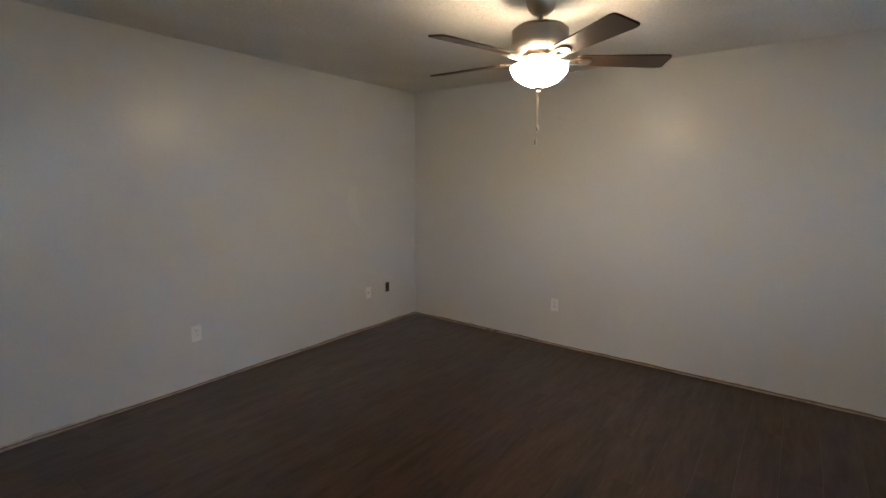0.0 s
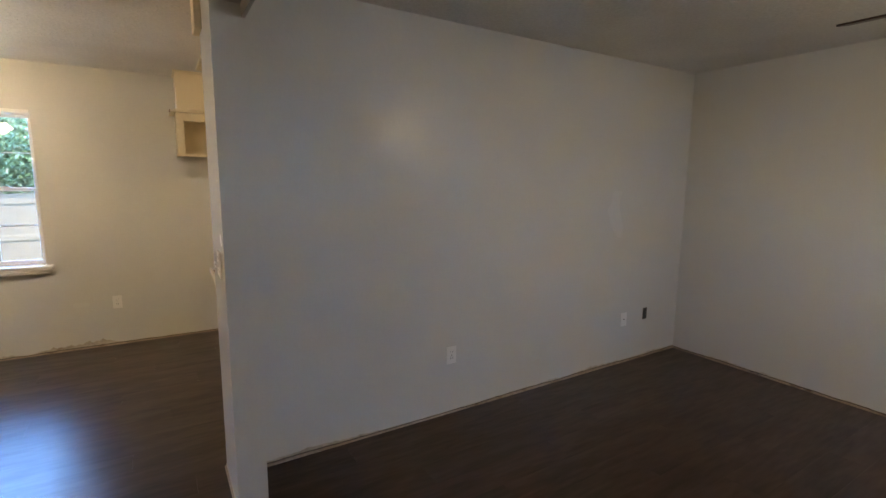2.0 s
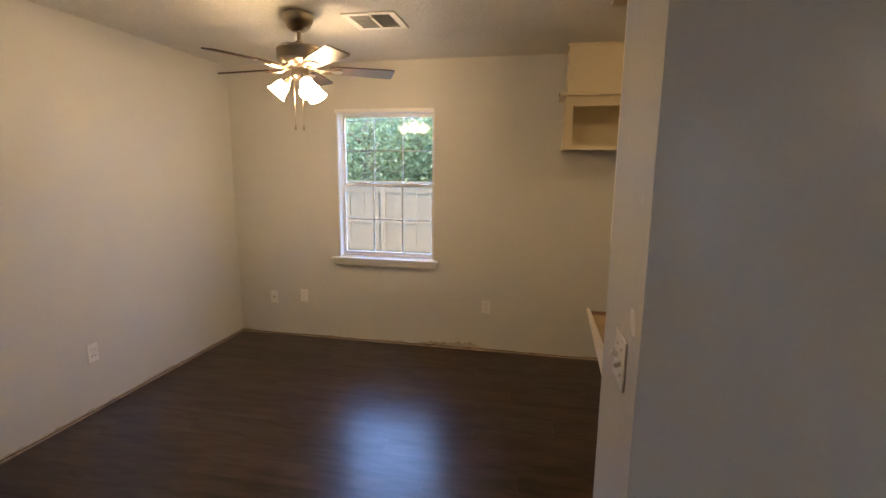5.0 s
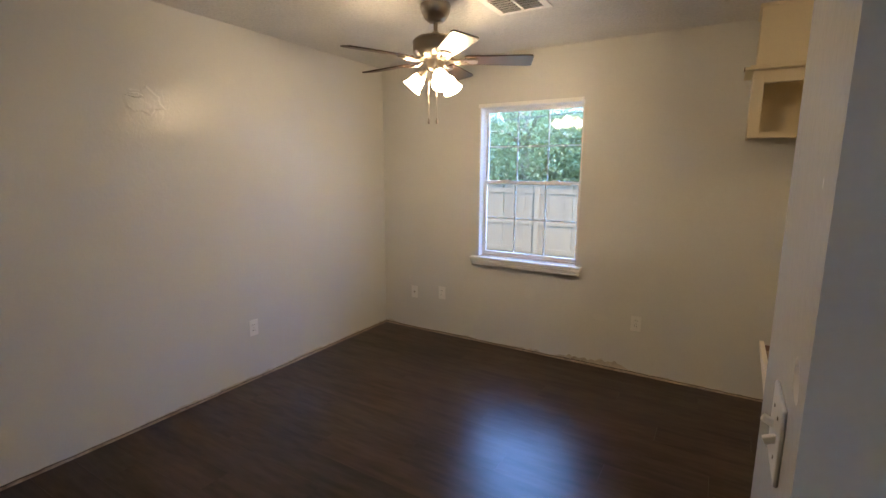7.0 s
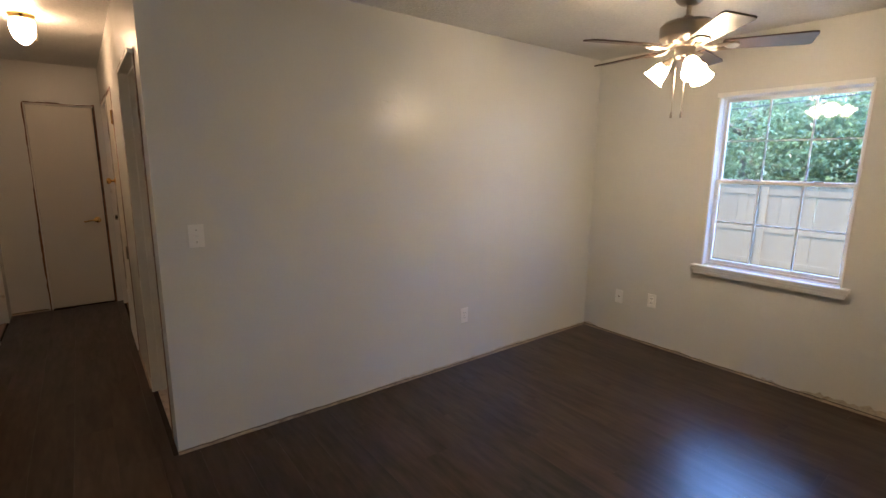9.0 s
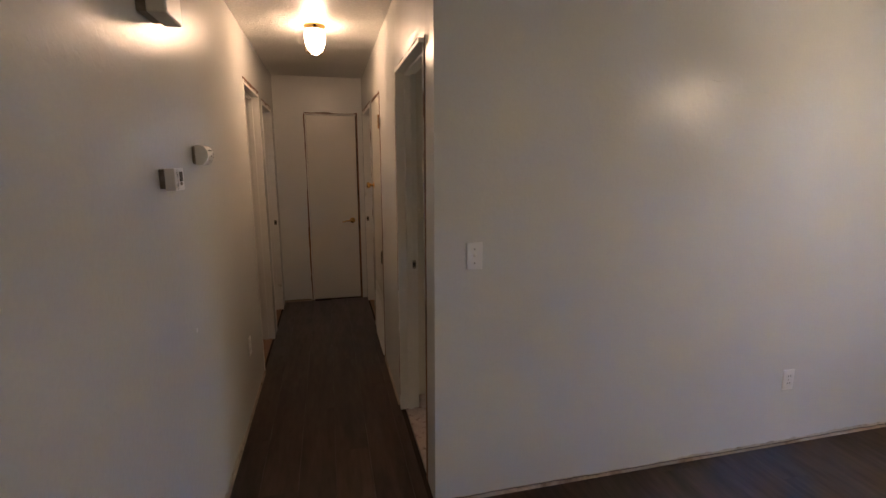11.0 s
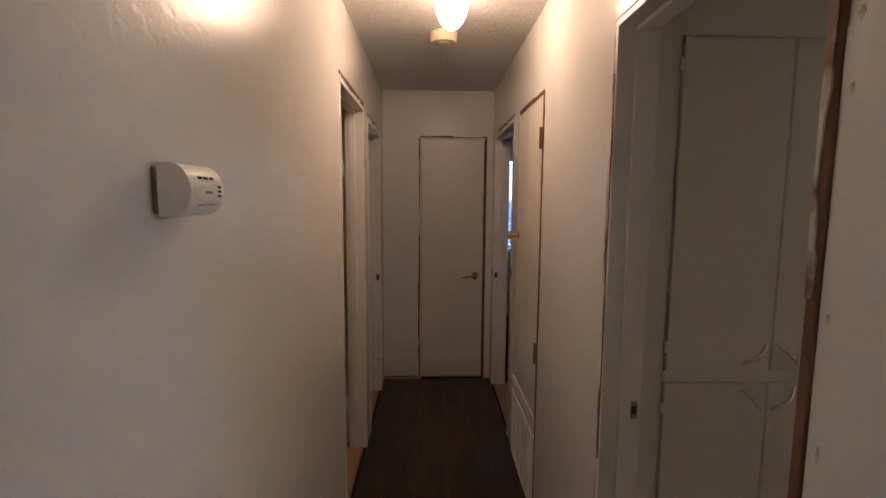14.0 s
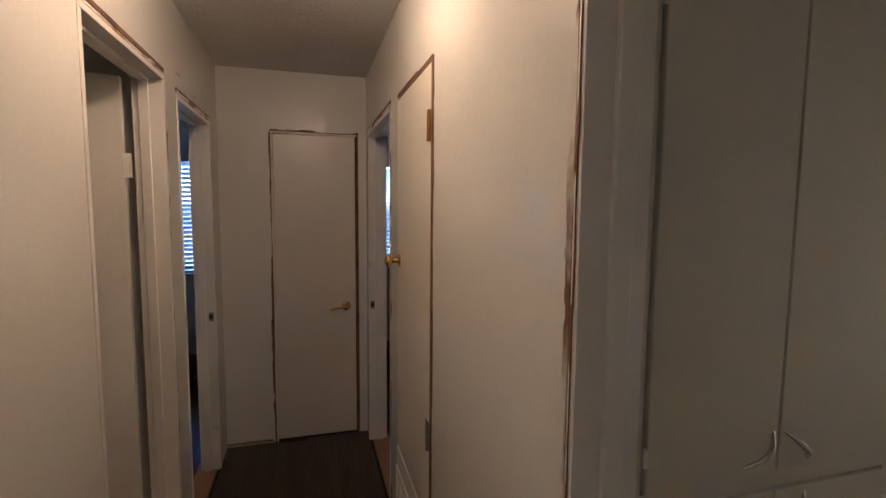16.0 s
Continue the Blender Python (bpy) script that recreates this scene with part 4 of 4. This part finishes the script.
shell.faces.new((ring0[-1], b0[0], b1[0], ring1[-1]))
shell.faces.new((ring0[0], b0[1], b1[1], ring1[0]))
shell.faces.new((b0[0], b0[1], b1[1], b1[0]))
bmesh.ops.recalc_face_normals(shell, faces=shell.faces)
part("shell", shell, PLASTIC, g, "", True)
for k in range(3):
    part("indicator", boxed(-0.014 + 0.018 * k, -0.004 + 0.018 * k, -0.0590, -0.0540, 0.0165, 0.0205, 0.0015), BLACK, g)
    part("speaker_slot", boxed(0.043, 0.052, -0.0615, -0.0560, 0.006 - 0.007 * k - 0.0022, 0.006 - 0.007 * k + 0.0022, 0.001), BLACK, g)
part("test_button", boxed(-0.031, -0.019, -0.0612, -0.0570, -0.009, 0.005, 0.0008), PLASTIC, g, "white test button")
part("print", boxed(0.002, 0.022, -0.0606, -0.0580, -0.005, -0.001), STEEL, g, "small grey printed mark")
part("print", boxed(-0.012, 0.038, -0.0565, -0.0540, -0.0225, -0.0212), STEEL, g, "small grey printed line")
chime = thing("door_chime", pose(-2.62, HALL_S, 1.97, 0, 0, 180), "white box of a door chime high on the wall", "door chime")
# shade behind the chime cover is put into the plate's dark colour
part("back_plate", boxed(-0.085, 0.05, -0.03, 0, 0, 0.20, 0.003), STEEL, chime, "back plate coloured dark for the shade behind the cover")
part("cover", boxed(-0.10, 0.06, -0.085, -0.03, -0.005, 0.21, 0.006), PLASTIC, chime)


# ---- kitchen cabinets ----
def upper_cabinet(at, w, d, z0, z1, label):
    """An open upper cabinet without doors, under a soffit with a ledge; its front looks along local -y."""
    c = thing("wall_cabinet", at, label, "cabinet")
    for a, b in ((0, 0.018), (w - 0.018, w)):
        part("side", boxed(a, b, -d + 0.018, 0, z0, z1, 0.001), PAINT_OLD, c)
    part("bottom", boxed(0.018, w - 0.018, -d + 0.018, 0, z0 + 0.012, z0 + 0.03), PAINT_OLD, c)
    part("back", boxed(0.018, w - 0.018, -0.012, -0.001, z0 + 0.03, z1), PAINT_OLD, c)
    part("top", boxed(0.018, w - 0.018, -d + 0.018, -0.012, z1 - 0.018, z1), PAINT_OLD, c)
    bays = 3
    bw = (w - 0.055) / bays
    for k in range(bays + 1):
        part("stile", boxed(k * bw, k * bw + 0.055, -d, -d + 0.018, z0 - 0.004, z1, 0.0015), PAINT_OLD, c)
    for k in range(bays):
        a, b = k * bw + 0.055, (k + 1) * bw
        part("rail", boxed(a, b, -d + 0.0005, -d + 0.018, z0 - 0.004, z0 + 0.018), PAINT_OLD, c)
        part("rail", boxed(a, b, -d + 0.0005, -d + 0.018, z1 - 0.068, z1), PAINT_OLD, c)
    ledge = bmesh.new()
    box(ledge, -0.042, w + 0.042, -d - 0.042, 0, z1 + 0.0005, z1 + 0.016, 0.004)
    box(ledge, -0.018, w + 0.018, -d - 0.018, 0, z1 + 0.016, z1 + 0.028, 0.003)
    part("ledge", ledge, PAINT_OLD, c, "thin moulded ledge")
    part("ledge_end", boxed(-0.047, -0.0425, -d - 0.040, -d + 0.03, z1 + 0.001, z1 + 0.016, 0.001), WOOD_RAW, c, "broken brown end of the ledge")
    part("soffit", boxed(0.012, w, -d + 0.015, 0, z1 + 0.028, TOP - 0.002), PAINT_OLD, c, "boxed soffit up to the ceiling")
    part("cornice", boxed(0.0, w, -d + 0.003, 0, TOP - 0.018, TOP - 0.001, 0.003), PAINT_OLD, c)
    return c


upper_cabinet((0.135, DIN_N, 0), 1.38, 0.32, 1.70, 2.065, "open cream upper cabinet without doors under a soffit")
upper_cabinet(pose(2.2, PART_N, 0, 0, 0, 180), 1.995, 0.27, 1.33, 2.062, "open cream upper cabinet on the partition wall")

solid("trim_10", boxed(END_W - 0.03, END_W - 0.0005, 3.17, PART_N + 0.02, 2.16, TOP - 0.002, 0.003), PAINT_OLD, "cream board over the wall end", "trim")

# tiled counter on sloping end brackets behind the partition
counter = thing("counter", (0.228, PART_N, 0), "tan tiled counter with brown grout on cream brackets", "counter")
D = 0.87
part("slab", boxed(0, 2.6, 0.001, D, 0.87, 0.906, 0.003), GROUT, counter, "brown grout bed")
board = bmesh.new()
shape = [(0.001, 0.918), (D, 0.918), (D, 0.905), (0.30, 0.832), (0.001, 0.832)]
lo = [board.verts.new((-0.014, y, z)) for y, z in shape]
hi = [board.verts.new((-0.0005, y, z)) for y, z in shape]
board.faces.new(lo)
board.faces.new(hi[::-1])
for i in range(5):
    j = (i + 1) % 5
    board.faces.new((lo[i], hi[i], hi[j], lo[j]))
bmesh.ops.recalc_face_normals(board, faces=board.faces)
part("edge_board", board, PAINT_OLD, counter, "cream tapered edge board")
for i in range(16):
    for j in range(5):
        a, b = 0.004 + i * 0.16, 0.004 + j * 0.16
        part("tile", boxed(a, a + 0.147, b, b + 0.147, 0.906, 0.911, 0.0015), TILE, counter)
for k in range(2):
    bm = bmesh.new()
    x = 0.9 + k * 1.2
    tri = [(0.001, 0.868), (D - 0.3, 0.868), (0.001, 0.55)]
    lo = [bm.verts.new((x, y, z)) for y, z in tri]
    hi = [bm.verts.new((x + 0.03, y, z)) for y, z in tri]
    bm.faces.new(lo)
    bm.faces.new(hi[::-1])
    for i in range(3):
        j = (i + 1) % 3
        bm.faces.new((lo[i], hi[i], hi[j], lo[j]))
    bmesh.ops.recalc_face_normals(bm, faces=bm.faces)
    part("bracket", bm, PAINT_OLD, counter, "sloping cream bracket")


# ---- pantry cabinet behind the doorway ----
PX = -3.77
pantry = thing("pantry_cabinet", (PX, 0, 0), "tall cream built-in pantry cabinet with bow handles", "cabinet")
YA, YB = HALL_N + 0.115, 4.1
DOORS = [(2.556, 2.899), (2.905, 3.25), (3.31, 3.65)]
part("carcass", boxed(-0.44, -0.02, YA, YB, 0.005, TOP - 0.005), CABINET, pantry)
part("stile", boxed(-0.0199, 0, YA, 2.550, 0.005, 2.14, 0.0015), CABINET, pantry)
part("stile", boxed(-0.0199, 0, 3.256, 3.304, 0.005, 2.14, 0.0015), CABINET, pantry)
part("rail", boxed(-0.0199, -0.0005, 2.550, 3.256, 0.957, 0.997), CABINET, pantry)
part("rail", boxed(-0.0199, -0.0005, 2.550, 3.256, 2.055, 2.14), CABINET, pantry)
part("rail", boxed(-0.0199, -0.0005, 2.550, 3.256, 0.005, 0.09), CABINET, pantry)


def bow_handle(parent, y, z, lean):
    pts = [(0.004 + 0.026 * math.sin(math.pi * k / 8), y + (k / 8 - 0.5) * 0.075 * lean, z + (k / 8 - 0.5) * 0.072) for k in range(9)]
    part("handle", tube(bmesh.new(), pts, [0.0055, 0.0046, 0.0055, 0.0068, 0.0072, 0.0068, 0.0055, 0.0046, 0.0055], 10), CHROME, parent, "chrome bow handle", True)


for k, (a, b) in enumerate(DOORS):
    up = part("door", boxed(-0.012, 0.008, a, b, 0.999, 2.050, 0.003), CABINET, pantry)
    low = part("door", boxed(-0.012, 0.008, a, b, 0.096, 0.955, 0.003), CABINET, pantry)
    side = b - 0.05 if k % 2 == 0 else a + 0.05
    lean = -1 if k % 2 else 1
    bow_handle(up, side, 1.055, lean)
    bow_handle(low, side, 0.90, -lean)
    hy = a - 0.006 if k % 2 == 0 else b + 0.006
    for dr, z in ((up, 1.08), (up, 1.97), (low, 0.87), (low, 0.20)):
        part("hinge", boxed(0.002, 0.012, hy - 0.006, hy + 0.006, z - 0.020, z + 0.020, 0.003), TRIM, dr, "painted-over hinge")

# ---- outdoors ----
YARD = -0.15
ground = bmesh.new()
bmesh.ops.create_grid(ground, x_segments=2, y_segments=2, size=400, matrix=Matrix.Translation((0, 0, YARD)))
solid("ground", ground, GRASS, "dry summer lawn", "lawn")
FY = 10.2
fence = thing("fence", (0, FY, YARD), "weathered wooden privacy fence with rails and posts", "fence")
rng = random.Random(5)
boards = [mesh_of("board", boxed(-0.0708, 0.0708, 0, 0.018, 0.03 + 0.025 * k, 1.40 + 0.012 * k), FENCE) for k in range(4)]
for k in range(80):
    b = new("board", boards[k % 4])
    b.parent = fence
    b.matrix_local = pose(-8.2 + 0.142 * k, 0, rng.uniform(-0.01, 0.01), 0, rng.uniform(-0.5, 0.5), 0)
for z in (0.19, 0.69, 1.25):
    part("rail", boxed(-8.3, 3.2, -0.009, -0.001, z, z + 0.085, 0.002), FENCE, fence)
for k in range(5):
    x = -7.6 + 2.4 * k
    part("post", boxed(x - 0.045, x + 0.045, -0.022, -0.010, 0, 1.36, 0.003), FENCE, fence)
part("cap", boxed(-8.3, 3.2, -0.03, 0.03, 1.435, 1.465, 0.004), FENCE, fence)


def tree(x, y, high, seed):
    rng = random.Random(seed)
    t = tagged(thing("tree", (x, y, YARD), "leafy green tree behind the fence", "tree"), group="trees behind the fence")
    bm = bmesh.new()
    tube(bm, [(0, 0, 0), (0.1, 0.05, high * 0.25), (0.05, 0.1, high * 0.5), (0.15, 0, high * 0.85)], [0.22, 0.17, 0.12, 0.03], 10)
    tips = []
    for k in range(9):
        a, z = rng.uniform(0, math.tau), high * rng.uniform(0.18, 0.7)
        l = high * rng.uniform(0.22, 0.38)
        e = Vector((math.cos(a) * l, math.sin(a) * l, z + l * rng.uniform(0.1, 0.6)))
        tube(bm, [(0.05, 0.05, z), tuple((Vector((0, 0, z)) + e) / 2 + Vector((0, 0, 0.15))), tuple(e)], [0.07, 0.045, 0.012], 7)
        tips.append(e)
    part("trunk", bm, BARK, t, "", True)
    verts, faces = [], []
    for k in range(10000):
        c = rng.choice(tips) * rng.uniform(0.45, 1.1)
        p = Vector((c.x + rng.gauss(0, 0.55), c.y + rng.gauss(0, 0.55), c.z + rng.gauss(0, 0.45)))
        if p.z < 0.5:
            continue
        s = rng.uniform(0.022, 0.058)
        m = Euler((rng.uniform(-1, 1), rng.uniform(-1, 1), rng.uniform(0, 6.3))).to_matrix()
        i = len(verts)
        verts += [tuple(p + m @ Vector(q)) for q in ((-s, 0, 0), (0, -s * 0.55, 0.02), (s * 1.2, 0, 0), (0, s * 0.55, 0.02))]
        faces.append((i, i + 1, i + 2, i + 3))
    me = bpy.data.meshes.new("crown")
    me.from_pydata(verts, [], faces)
    me.materials.append(LEAF)
    crown = new("crown", me)
    crown.parent = t
    crown["kind"] = "stuff"


for k, (x, y, h) in enumerate([(-7.5, 13.2, 4.3), (-5.6, 15.0, 5.2), (-4.2, 12.9, 4.2), (-2.6, 14.3, 4.6), (-1.2, 12.8, 4.2), (0.2, 14.8, 5.1), (1.8, 13.2, 4.3), (-3.4, 17.5, 5.5), (-6.8, 18.0, 5.5), (-0.3, 18.2, 6.2), (-4.9, 16.2, 5.6), (-2.0, 16.5, 5.7), (-6.0, 16.8, 5.7), (-8.6, 15.5, 5.4), (-7.4, 16.6, 5.7), (-3.2, 15.6, 5.4), (3.6, 13.4, 4.6), (5.2, 11.8, 4.8), (6.6, 13.6, 5.4), (4.4, 16.0, 5.6), (8.2, 11.0, 5.2), (-10.4, 13.0, 5.2), (-11.8, 15.0, 5.8)]):
    tree(x, y, h, 40 + k)
line = thing("overhead_cable", (-4, 9.0, 2.2), "thin black overhead cable fixed to the eave", "cable")
part("wire", tube(bmesh.new(), [(-5 + 1.0 * k, 0, 0.05 * (k - 5) + 0.0015 * (k - 7) ** 2) for k in range(13)] + [(8.45, -2.85, 0.40)], 0.007, 6), CABLE, line)

# ---- floor planks ----
ZONES = [(-1.0, LIV_E, LIV_S, HALL_S), (HALL_W, LIV_E, HALL_S, HALL_N), (DIN_W, LIV_E, HALL_N, DIN_N)]
LONG, WIDE = 1.22, 0.178
floor = bpy.data.objects["floor"]
cache = {}
rows = int((DIN_N - LIV_S) / WIDE) + 1
for r in range(rows):
    ya, yb = LIV_S + r * WIDE, LIV_S + (r + 1) * WIDE - 0.0004
    shift = (r * 0.47) % LONG
    for c in range(-6, 5):
        xa = c * LONG + shift
        for zx0, zx1, zy0, zy1 in ZONES:
            a, b = max(xa, zx0), min(xa + LONG - 0.0004, zx1)
            y_a, y_b = max(ya, zy0), min(yb, zy1)
            if b - a < 0.004 or y_b - y_a < 0.003:
                continue
            key = (round(b - a, 3), round(y_b - y_a, 3))
            if key not in cache:
                cache[key] = mesh_of("plank", boxed(0, b - a, 0, y_b - y_a, -0.011, 0.0), PLANK)
            p = new("plank", cache[key])
            p.parent = floor
            p.location = (a, y_a, 0)
